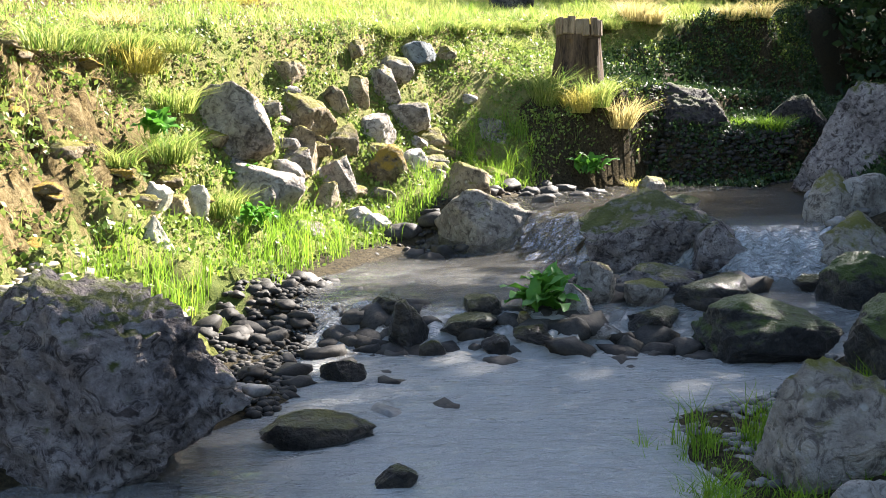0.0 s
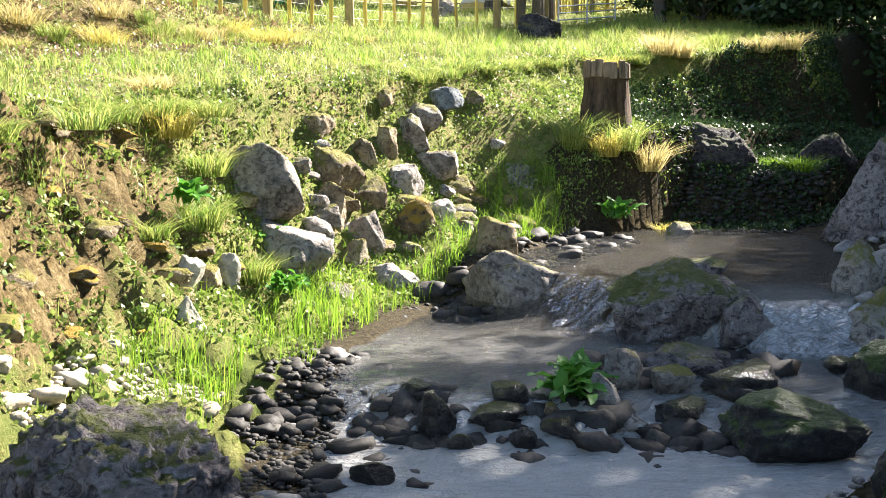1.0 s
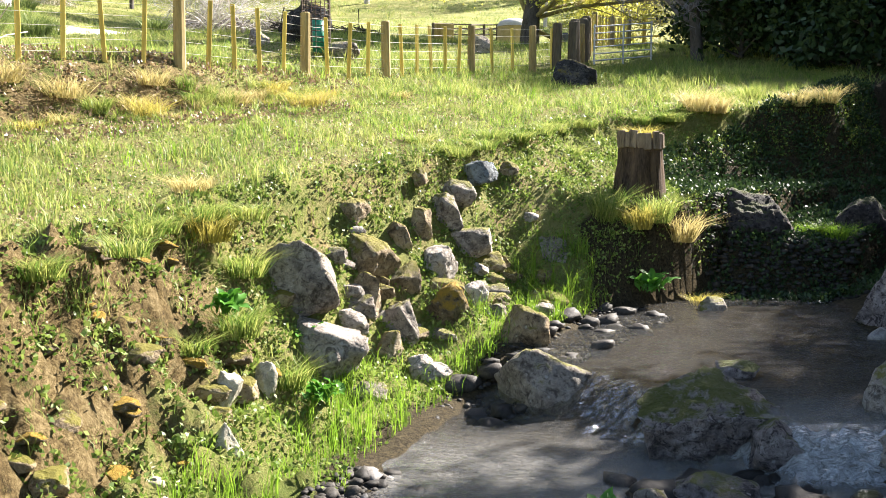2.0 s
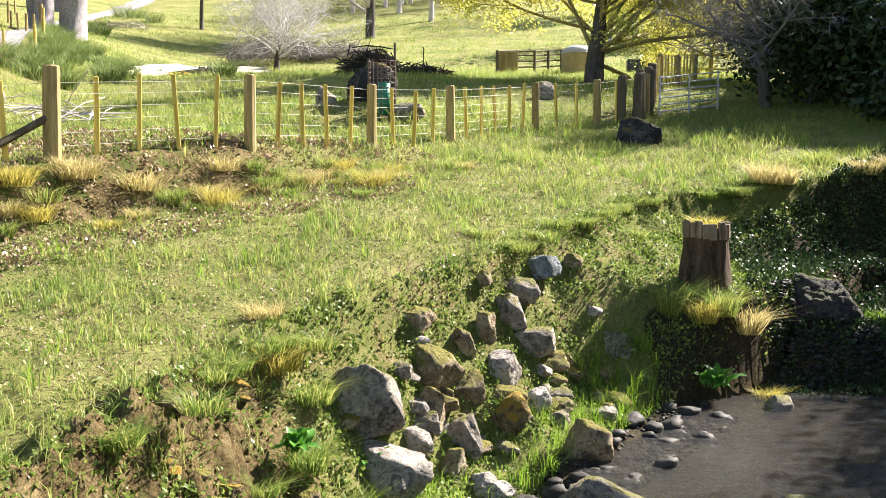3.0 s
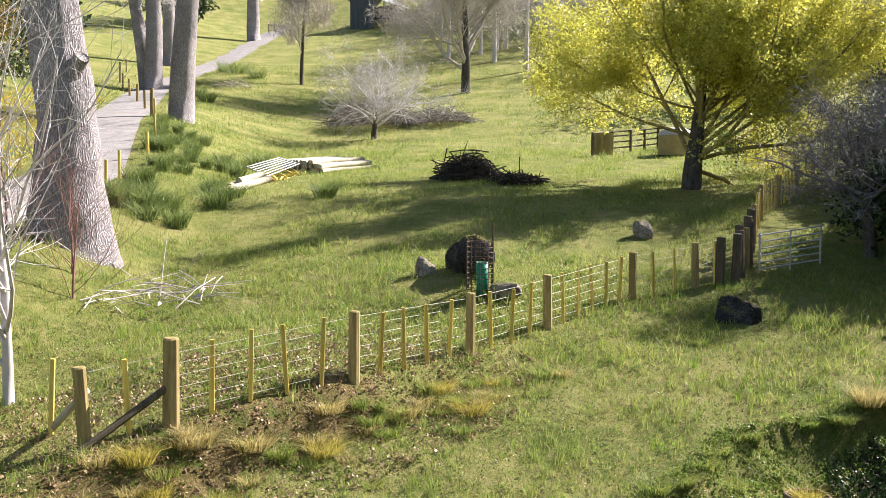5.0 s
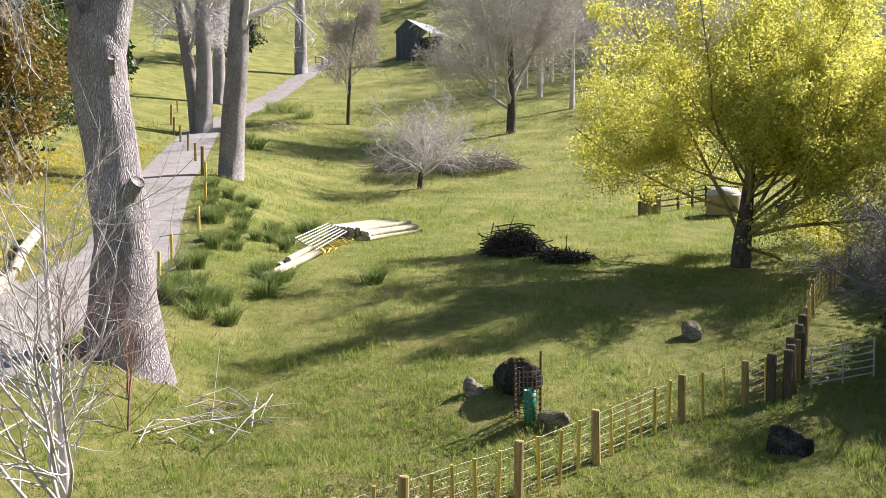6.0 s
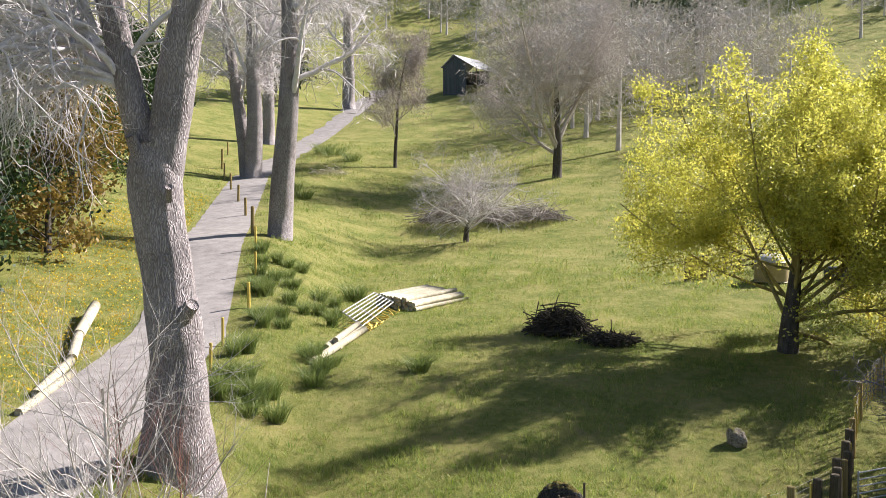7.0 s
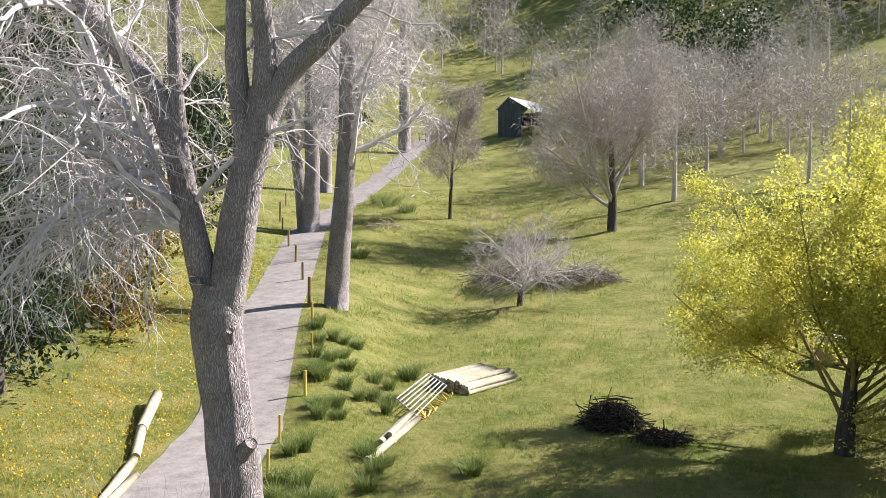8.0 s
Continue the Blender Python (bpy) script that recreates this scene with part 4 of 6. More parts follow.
def roadside_post(x, y, tall=1.05, r=0.07):
    post = tagged(part("road_post", round_post(r, tall), WOOD_BATTEN if r < 0.1 else WOOD_POST), "short wooden marker post on the road edge", "post", "road marker posts")
    post.matrix_world = pose(x, y, ground_point(x, y), random.uniform(-2, 2), random.uniform(-2, 2), 0)


for x, y, tall, r in ((-20.5, 33.5, 1.15, 0.06), (-22.6, 39.3, 1.2, 0.08), (-25.3, 44.8, 1.3, 0.06), (-28.4, 50.4, 1.4, 0.07), (-32.1, 56.6, 1.8, 0.13), (-37.5, 65.2, 1.4, 0.11),
                      (-42.6, 72.9, 1.5, 0.11), (-48.3, 81.4, 1.6, 0.11), (-53.8, 89.4, 1.7, 0.1), (-57.6, 95.3, 2.2, 0.14), (-18.6, 29.5, 1.1, 0.06), (-62, 104, 1.5, 0.1)):
    roadside_post(x, y, tall, r)

# ---- stump ----
STUMP = plain_mat("old charred stump wood", (0.012, 0.008, 0.006), (0.13, 0.085, 0.05), 9, 0.9, 0.2, 1.0, (1, 1, 0.12), world_space=True)
STUMP_TOP = plain_mat("sawn stump rim", (0.06, 0.042, 0.028), (0.3, 0.225, 0.15), 8, 0.9, 0.2, 0.8, (1, 1, 0.2), world_space=True)


def build_stump(x, y, z, tall, r):
    stump = thing("tree_stump", "weathered tree stump with a grassy hollow top and split bark", "stump", pose(x, y, z))
    rng = random.Random(3)
    v, f = [], []
    rings, sides = 22, 56
    for i in range(rings + 1):
        h = i / rings
        for k in range(sides):
            w = 2 * math.pi * k / sides
            groove = 0.2 * abs(noise.noise(Vector((k * 0.55, h * 0.8, 4)))) + 0.05 * noise.noise(Vector((math.cos(w) * 2, math.sin(w) * 2, h * 3)))
            rr = r * (1.18 - 0.3 * h + 0.35 * max(0, 0.2 - h) - groove * 1.6)
            v.append(Vector((rr * math.cos(w), rr * math.sin(w), -0.3 + (tall * 0.8 + 0.3) * h)))
    for i in range(rings):
        for k in range(sides):
            a, b = i * sides + k, i * sides + (k + 1) % sides
            f.append((a, b, b + sides, a + sides))
    link_mesh("bark", v, f, STUMP, stump, "", True)
    for k in range(19):
        w = 2 * math.pi * (k + rng.uniform(-0.25, 0.25)) / 19
        bm = bmesh.new()
        box_into(bm, 0.05, r * 0.32, tall * rng.uniform(0.2, 0.25), None, 0.012)
        ob = part("rim_slab", bm, STUMP_TOP, stump)
        ob.matrix_local = pose(r * 0.85 * math.cos(w), r * 0.85 * math.sin(w), tall * rng.uniform(0.85, 0.885), rng.uniform(-4, 4), rng.uniform(-4, 4), math.degrees(w))
    bm = bmesh.new()
    bmesh.ops.create_cone(bm, cap_ends=True, segments=24, radius1=r * 0.84, radius2=r * 0.8, depth=0.2)
    bmesh.ops.translate(bm, verts=bm.verts, vec=(0, 0, tall * 0.8))
    part("heartwood", bm, STUMP, stump)


build_stump(1.95, 14.2, 1.95, 1.02, 0.36)

# ---- grass and herbs ----
class Surface:
    """Ground heights on a grid, for many roots at once."""

    def __init__(self, x0, x1, y0, y1, step):
        self.x0, self.y0, self.step = x0, y0, step
        self.nx, self.ny = int((x1 - x0) / step) + 2, int((y1 - y0) / step) + 2
        self.z = np.array([[ground_point(x0 + i * step, y0 + j * step) for i in range(self.nx)] for j in range(self.ny)])

    def at(self, x, y):
        u, v = (x - self.x0) / self.step, (y - self.y0) / self.step
        i, j = np.clip(u.astype(int), 0, self.nx - 2), np.clip(v.astype(int), 0, self.ny - 2)
        fx, fy = u - i, v - j
        z = self.z
        return (z[j, i] * (1 - fx) + z[j, i + 1] * fx) * (1 - fy) + (z[j + 1, i] * (1 - fx) + z[j + 1, i + 1] * fx) * fy


def clump_field(x, y, scale, seed):
    """A cheap smooth random field between 0 and 1."""
    gen = np.random.default_rng(seed)
    t = np.zeros_like(x)
    for k in range(6):
        w, f, o = gen.uniform(0, 6.28), scale * gen.uniform(0.6, 1.9), gen.uniform(0, 6.28)
        t += np.sin((x * np.cos(w) + y * np.sin(w)) * f + o)
    return 1 / (1 + np.exp(-t * 1.2))


near = Surface(-13, 8, 2.5, 27, 0.1)
far = Surface(-62, 12, 18, 125, 0.5)
tab = lambda y, t: np.interp(y, [a for a, _ in t], [b for _, b in t])


def grass_patch(name, label, n, seed, xr, yr, surf, length, width, material, keep, lean=0.4, clump=2.5, strength=0.7, plain=False):
    gen = np.random.default_rng(seed)
    x, y = gen.uniform(*xr, n), gen.uniform(*yr, n)
    c = clump_field(x, y, clump, seed) ** 0.5 * clump_field(x, y, clump * 5, seed + 1)
    ok = keep(x, y) & (gen.random(n) < (1 - strength) + strength * c)
    x, y, c = x[ok], y[ok], c[ok]
    roots = np.stack([x, y, surf.at(x, y) - 0.01], 1)
    v, f = blades(gen, roots, length * (0.3 + 1.9 * c ** 1.4), width, lean, plain=plain)
    tagged(fast_mesh(name, v, f, material), label, "grass", kind="stuff")


def on_terrace(x, y):
    xl = np.minimum(tab(y, LIP), tab(y, WATERLINE) - 0.7)
    bare = (x < fence_x(y) + 1.3) & (x > fence_x(y) + 0.15) & (y < 16)
    return (x < xl + 0.25) & ~(bare & (np.sin(x * 37 + y * 53) > -0.55))


def on_shelf(x, y):
    w, xl = tab(y, WATERLINE), tab(y, LIP)
    u = (w - x) / np.maximum(0.7, w - xl)
    return (u > 0.02 + 0.2 * (y < 6.6)) & (u < 0.5) & (x > -2.15 - 0.08 * y + 0.3)


def on_slope(x, y):
    w, xl = tab(y, WATERLINE), tab(y, LIP)
    u = (w - x) / np.maximum(0.7, w - xl)
    return ((u > 0.35) | ((y > 12.8) & (u > 0.04))) & (u < 1.05) & ((y < 16) | (u > 0.6)) & ((y > 8.4) | (u > 0.93) | (np.sin(x * 11 + y * 7) + np.sin(y * 13 - x * 5) > -0.4))


def off_road(x, y):
    d = x - tab(y, ROADSIDE)
    return ((d > 0.35) | (d < -ROADWIDTH - 0.4)) & (x < tab(y, LIP) - 0.2)


grass_patch("terrace_grass", "short tufted green and straw grass on the terrace", 360000, 31, (-13, 8), (4.5, 27), near, 0.12, 0.009, GRASS_BLADE, on_terrace, 0.5, 3.2, 0.82)
grass_patch("terrace_tufts", "taller dark green tufts in the terrace grass", 190000, 45, (-13, 8), (5, 26), near, 0.17, 0.009, GRASS_LUSH,
            lambda x, y: on_terrace(x, y) & (clump_field(x, y, 9, 77) * clump_field(x, y, 4, 78) > 0.72), 0.5, 6.0, 0.9)
grass_patch("lip_grass", "longer grass hanging over the bank lip", 26000, 32, (-4, 6), (5, 22), near, 0.13, 0.007, GRASS_BLADE,
            lambda x, y: np.abs(x - np.minimum(tab(y, LIP), tab(y, WATERLINE) - 0.7)) < 0.22, 0.6, 5.0)
grass_patch("shelf_grass", "lush bright green grass beside the stream", 42000, 33, (-2.6, 2.0), (5.0, 13.2), near, 0.2, 0.006, GRASS_LUSH, on_shelf, 0.3, 3.0, 0.95)
grass_patch("slope_grass", "thin grass between the stones of the bank", 70000, 34, (-4, 8), (5, 21), near, 0.1, 0.007, GRASS_BLADE, on_slope, 0.6, 5.0, 0.7)
grass_patch("meadow_grass", "green and straw meadow grass behind the fence", 340000, 35, (-30, 9), (18, 62), far, 0.16, 0.018, GRASS_BLADE, off_road, 0.5, 1.6, 0.9, True)
grass_patch("upper_grass", "rough grass of the upper meadow", 100000, 36, (-60, 10), (55, 124), far, 0.22, 0.045, GRASS_BLADE, off_road, 0.5, 0.7, 0.8, True)
grass_patch("verge_grass", "yellow flowering grass on the verge above the road", 60000, 39, (-44, -18), (18, 62), far, 0.16, 0.03, GRASS_GOLD, lambda x, y: x < tab(y, ROADSIDE) - ROADWIDTH - 0.5, 0.5, 0.8, 0.7, True)
grass_patch("shore_grass", "dark green grass at the stream shore", 5000, 37, (0.7, 1.75), (3.0, 3.9), near, 0.12, 0.005, GRASS_LUSH, lambda x, y: x > 0.8, 0.35, 5)
grass_patch("far_bank_grass", "shaded grass on the far stream side", 22000, 38, (3.5, 8), (9, 26), near, 0.14, 0.008, GRASS_LUSH, lambda x, y: x > tab(y, FARSIDE) + 0.4, 0.5, 3)


def herb_patch(name, label, n, seed, xr, yr, keep, size, material, lift=0.03, surf=near):
    gen = np.random.default_rng(seed)
    x, y = gen.uniform(*xr, n), gen.uniform(*yr, n)
    c = clump_field(x, y, 5, seed)
    ok = keep(x, y) & (gen.random(n) < 0.3 + 0.7 * c)
    x, y = x[ok], y[ok]
    pts = np.stack([x, y, surf.at(x, y) + gen.uniform(0, lift, len(x))], 1)
    v, f = leaves_at(gen, pts, 2, 0.02, size, 1.6, -0.6)
    tagged(fast_mesh(name, v, f, material), label, "plants", kind="stuff")


herb_patch("bank_herbs", "low pale green herbs covering the stony bank", 210000, 41, (-4, 8), (4.5, 21), on_slope, 0.05, HERB)
herb_patch("shelf_herbs", "small cress like herbs at the water edge", 16000, 42, (-2.4, 2), (5, 13), on_shelf, 0.045, HERB, 0.07)
herb_patch("terrace_herbs", "small broad weeds in the terrace grass", 40000, 43, (-12, 4), (5, 26), on_terrace, 0.04, HERB, 0.03)
LITTER = leaf_mat("dry leaf litter", (0.12, 0.075, 0.04), (0.45, 0.32, 0.2), 0.1, 3.0)
herb_patch("leaf_litter", "dry brown leaf litter below the fence", 30000, 46, (-13, -2.5), (6, 19), lambda x, y: (x < fence_x(y) + 2.6) & (x > fence_x(y) - 3.0), 0.06, LITTER, 0.05)
FLOWER = leaf_mat("yellow flower heads", (0.5, 0.33, 0.02), (0.8, 0.58, 0.05), 0.3, 0.8)
herb_patch("verge_flowers", "yellow flowers in the grass beside the road", 36000, 47, (-50, -16), (18, 75), lambda x, y: (x < tab(y, ROADSIDE) - ROADWIDTH - 0.3) & (x > tab(y, ROADSIDE) - ROADWIDTH - 7), 0.1, FLOWER, 0.25, far)
herb_patch("terrace_litter", "dry straw and small brown leaves in the terrace grass", 70000, 48, (-12, 5), (5, 24), on_terrace, 0.03, LITTER, 0.03)
# near-black leaves cover the bank face to put its deep shade there
herb_patch("far_bank_herbs", "leafy plants on the far bank, coloured dark for shade", 100000, 44, (2.6, 8), (9, 26), lambda x, y: ((x > tab(y, FARSIDE) + 0.3) & (y < 20)) | ((y > 13.7) & (y < 25) & (x > tab(y, WATERLINE) - 0.8 - 1.8 * (y > 15.2))), 0.07, DARK_LEAF, 0.1)


def tussock(label, x, y, r, tall, count, seed, material, lean=0.7, width=0.009, name="grass_tussock", surf=None, group="grass tussocks", z=None):
    gen = np.random.default_rng(seed)
    w, d = gen.uniform(0, 6.28, count), r * 0.55 * np.sqrt(gen.random(count))
    rx, ry = d * np.cos(w), d * np.sin(w)
    z = ground_point(x, y) if z is None else z
    roots = np.stack([rx, ry, -0.05 + 0 * rx], 1)
    v, f = blades(gen, roots, tall, width, lean * 0.6)
    # blades lean outwards
    k = np.arange(count).repeat(6)
    h = np.clip(v[:, 2] / tall, 0, 1.2) ** 1.6
    v[:, 0] += np.cos(w)[k] * h * r * lean
    v[:, 1] += np.sin(w)[k] * h * r * lean
    v[:, 2] -= h * tall * 0.25 * lean
    ob = fast_mesh(name, v, f, material)
    ob.matrix_world = pose(x, y, z)
    tagged(ob, label, "grass", group)


for i, (x, y, r, tall, kind) in enumerate((
        (-3.35, 16.2, 0.55, 0.4, 0), (-4.0, 16.6, 0.4, 0.3, 0), (-5.2, 13.9, 0.4, 0.45, 0), (-5.75, 13.4, 0.3, 0.3, 1), (-6.1, 13.2, 0.5, 0.35, 2), (-6.7, 12.6, 0.45, 0.35, 2),
        (-5.4, 14.6, 0.45, 0.3, 2), (-4.8, 15.0, 0.4, 0.28, 1), (-7.2, 11.8, 0.4, 0.35, 0), (-4.4, 15.6, 0.4, 0.3, 2), (-2.75, 8.75, 0.4, 0.35, 0), (-2.45, 8.9, 0.35, 0.3, 1), (-3.0, 9.2, 0.3, 0.25, 2),
        (2.1, 13.6, 0.36, 0.5, 1), (2.5, 13.85, 0.34, 0.5, 2), (1.4, 13.55, 0.36, 0.6, 1), (1.85, 13.45, 0.3, 0.42, 0), (2.75, 13.65, 0.3, 0.25, 0), (3.5, 18.2, 0.4, 0.5, 2), (3.9, 18.4, 0.3, 0.4, 2), (5.6, 19.3, 0.4, 0.4, 2), (6.2, 19.5, 0.4, 0.4, 2),
        (1.95, 14.25, 0.3, 0.26, 0), (0.5, 15.4, 0.4, 0.25, 1), (-0.2, 14.3, 0.4, 0.25, 1), (1.0, 15.4, 0.35, 0.3, 1), (-1.2, 13.3, 0.35, 0.2, 1), (4.9, 20.3, 0.5, 0.4, 1), (-1.9, 8.3, 0.3, 0.3, 1),
        (-2.3, 8.2, 0.3, 0.35, 1), (-2.55, 7.6, 0.25, 0.3, 1), (5.0, 14.9, 0.3, 0.4, 3), (4.7, 15.1, 0.3, 0.3, 3), (0.6, 21.2, 0.4, 0.2, 1), (-7.6, 10.8, 0.4, 0.3, 2), (-8.1, 10.2, 0.4, 0.3, 1))):
    tussock(("golden green grass tussock on the bank", "green grass tussock on the bank", "straw coloured grass tussock on the bank", "bright green grass in the gully")[kind],
            x, y, r, tall, 360, 60 + i, (GRASS_GOLD, GRASS_BLADE, GRASS_STRAW, GRASS_LUSH)[kind], 0.8, z=2.86 if (x, y) == (1.95, 14.25) else None)
rr = random.Random(9)
for i in range(46):
    s = rr.random()
    y = 27 + 26 * s
    x = lerp_table(y, ROADSIDE) + rr.uniform(1.0, 4.2 + 2.5 * s)
    tussock("dark green rush clump on the road embankment", x, y, rr.uniform(0.4, 0.7), rr.uniform(0.6, 1.0), 260, 120 + i, RUSH, 0.6, 0.022, "rush_clump", group="rush clumps")
for i, (x, y, r, tall) in enumerate(((-12.3, 33.8, 0.6, 0.75), (-21.3, 48.6, 0.9, 1.1), (-16.4, 28.4, 0.7, 0.8), (-50, 108.5, 2.2, 1.6), (-46.5, 106, 1.6, 1.3), (-52, 110, 2, 1.6), (-39, 78, 1.2, 1.2), (-42, 82, 1.2, 1.2))):
    tussock("dark green clump of rushes in the meadow", x, y, r, tall, 320, 160 + i, RUSH, 0.6, 0.03, "rush_clump", group="rush clumps")


for i in range(44):
    s = rr.uniform(0.3, 9.0)
    x, y, z = (lerp_table(s, [(0, -7.6), (4, -5.1), (9, -2.7)]) + rr.gauss(0.25, 0.3), lerp_table(s, [(0, 11.3), (4, 14.6), (9, 18.6)]) + rr.gauss(-0.3, 0.35), 0)
    k = rr.choice((0, 1, 1, 2, 2))
    tussock(("golden green grass tussock on the bank", "green grass tussock on the bank", "straw coloured grass tussock on the bank")[k], x, y, rr.uniform(0.2, 0.4), rr.uniform(0.16, 0.32), 200, 400 + i, (GRASS_GOLD, GRASS_BLADE, GRASS_STRAW)[k], 0.8)
for i, (x, y, r) in enumerate(((0.2, 14.75, 0.42), (-0.45, 13.75, 0.38), (0.75, 16.0, 0.4), (1.3, 16.8, 0.35), (2.2, 17.35, 0.35), (2.8, 17.7, 0.3), (-2.75, 8.7, 0.34), (-3.05, 7.9, 0.32), (-3.25, 7.1, 0.35), (-0.95, 13.0, 0.25), (-3.35, 6.2, 0.35))):
    z = land(x - 0.35, y + 0.2)
    for k in range(3):
        tussock("green grass tussock hanging over the bank lip", x + rr.gauss(0, r * 0.5), y + rr.gauss(0.05, r * 0.4), 0.3, 0.2, 260, 830 + 3 * i + k, GRASS_BLADE, 0.9, z=z - 0.12)


def dock_plant(x, y, z, r, tall, count, seed):
    """Broad ribbed leaves on arching stalks."""
    plant = thing("dock_plant", "leafy bright green dock plant between wet stones", "plant", pose(x, y, z))
    rng = random.Random(seed)
    me = None
    for k in range(count):
        w = rng.uniform(0, 360)
        if me is None or k % 4 == 0:
            length, half = tall * rng.uniform(0.8, 1.2), tall * 0.17
            v, f = [], []
            for i in range(9):
                s = i / 8
                h = half * (math.sin(math.pi * min(1, s * 0.9 + 0.08)) ** 0.7) * (1 if s > 0.15 else 0.35)
                cx, cz = length * (0.25 * s + 0.45 * s * s), length * (0.95 * s - 0.5 * s * s)
                wav = 0.012 * math.sin(i * 2.1 + k)
                v += [(cx, -h, cz + h * 0.35 + wav), (cx, 0, cz), (cx, h, cz + h * 0.35 - wav)]
            for i in range(8):
                a = i * 3
                f += [(a, a + 1, a + 4, a + 3), (a + 1, a + 2, a + 5, a + 4)]
            ob = link_mesh("leaf", v, f, DOCK, plant, "", True)
            me = ob.data
        else:
            ob = new("leaf", me)
            ob.parent = plant
        ob.matrix_local = pose(rng.gauss(0, r * 0.3), rng.gauss(0, r * 0.3), 0, rng.uniform(-15, 15), rng.uniform(-40, 25), w)


dock_plant(0.66, 6.1, 0.18, 0.2, 0.33, 46, 5)
dock_plant(-1.55, 8.0, 0.55, 0.2, 0.22, 20, 6)
dock_plant(-1.85, 9.0, 0.85, 0.15, 0.25, 12, 7)
dock_plant(1.95, 13.05, 0.8, 0.25, 0.35, 24, 8)
dock_plant(-2.35, 8.0, 1.3, 0.2, 0.3, 16, 9)


# ---- trees ----
def spine_limb(name, pts, radii, sides, material, parent, knobbly=0.06, seed=1):
    """A thick furrowed trunk or limb along points."""
    pts = [Vector(p) for p in pts]
    fine, rad = [], []
    for i in range(len(pts) - 1):
        p0, p1, p2, p3 = pts[max(i - 1, 0)], pts[i], pts[i + 1], pts[min(i + 2, len(pts) - 1)]
        steps = max(3, int((p2 - p1).length / 0.18))
        for k in range(steps):
            t = k / steps
            fine.append(0.5 * ((2 * p1) + (p2 - p0) * t + (2 * p0 - 5 * p1 + 4 * p2 - p3) * t * t + (3 * p1 - p0 - 3 * p2 + p3) * t ** 3))
            rad.append(radii[i] + (radii[i + 1] - radii[i]) * t)
    fine.append(pts[-1])
    rad.append(radii[-1])
    v, f = [], []
    tube(v, f, fine, rad, sides)
    out = []
    for j, q in enumerate(v):
        c = fine[j // sides]
        d = q - c
        w = 2 * math.pi * (j % sides) / sides
        ring = Vector((math.cos(w), math.sin(w), 0))
        ridge = abs(noise.noise(ring * 6 + Vector((seed, 0, q.z * 0.35)))) * knobbly * 1.6 + noise.noise(q * 0.9 + Vector((seed, 0, 0))) * knobbly
        out.append(c + d * (1 + ridge))
    return link_mesh(name, out, f, material, parent, "", True)


def bare_tree(label, x, y, tall, seed, plan, bark, twig, trunk_radius, way=(0, 0, 1), leaves=None, category="tree", name="tree", group="", fine=None):
    z = ground_point(x, y) - 0.15
    tree = thing(name, label, category, pose(x, y, z), group)
    rng = random.Random(seed)
    store = ([], []), ([], []), ([], [], [])
    grow(rng, store, Vector((0, 0, 0)), Vector(way), tall, trunk_radius, 0, plan)
    link_mesh("trunk", *store[0][:2], bark, tree, "", True)
    link_mesh("branch_wood", *store[1][:2], bark if plan.get("dark_limbs") else twig, tree, "", True)
    link_mesh("twig_wood", *store[2][:2], twig, tree)
    tips = [tuple(p) for p in store[2][2]]
    gen = np.random.default_rng(seed)
    if fine:
        mat_, per, spread, size = fine
        v, f = leaves_at(gen, tips, per, spread, size, 22)
        fast_mesh("fine_twig_wood", v, f, mat_, tree)
    if leaves:
        mat_, per, spread, size = leaves
        v, f = leaves_at(gen, tips, per, spread, size)
        fast_mesh("foliage", v, f, mat_, tree)
    return tree


SPREADING = dict(segs=(6, 8, 6, 5), bend=(0.06, 0.12, 0.18, 0.25), lift=(0.02, 0.03, 0.0, -0.02), tip=0.35, sides=(12, 7, 4, 3), count=(11, 10, 9),
                 **{"from": (0.3, 0.2, 0.15)}, spread=((35, 75), (30, 60), (30, 70)), thin=(0.45, 0.45, 0.45), short=(1.5, 0.5, 0.45))
TALL = dict(segs=(9, 7, 6, 5), bend=(0.04, 0.12, 0.18, 0.25), lift=(0.04, 0.07, 0.02, -0.03), tip=0.25, sides=(14, 7, 4, 3), count=(16, 9, 8),
            **{"from": (0.25, 0.2, 0.1)}, spread=((30, 60), (30, 60), (30, 70)), thin=(0.35, 0.45, 0.45), short=(0.5, 0.5, 0.5))
WEEPING = TALL | dict(lift=(0.03, 0.05, -0.1, -0.22), bend=(0.03, 0.14, 0.2, 0.2), **{"from": (0.35, 0.2, 0.1)}, count=(13, 9, 8), short=(0.36, 0.6, 0.6), spread=((25, 60), (30, 70), (30, 80)), tip=0.4)
bare_tree("grey leafless apple tree with a broad twiggy crown", -22.2, 72.5, 3.4, 3, SPREADING | dict(short=(1.9, 0.5, 0.5), lift=(0.02, -0.005, -0.01, -0.03), count=(15, 11, 9)), BARK_DARK, TWIG, 0.26, fine=(TWIG_FAR, 1, 0.12, 0.5))
bare_tree("slim leafless tree on the upper meadow", -41.0, 106, 13, 4, TALL | dict(short=(0.38, 0.5, 0.5)), BARK_DARK, TWIG_BROWN, 0.24, fine=(TWIG_BROWN, 3, 0.2, 0.7))
bare_tree("large grey leafless tree with a rounded crown", -21.4, 104, 11, 6, SPREADING | dict(short=(1.25, 0.5, 0.5), count=(16, 11, 10), lift=(0.02, 0.08, 0.03, 0), **{"from": (0.2, 0.2, 0.15)}), BARK_DARK, TWIG_BROWN, 0.55, fine=(TWIG_FAR, 4, 0.3, 0.9))
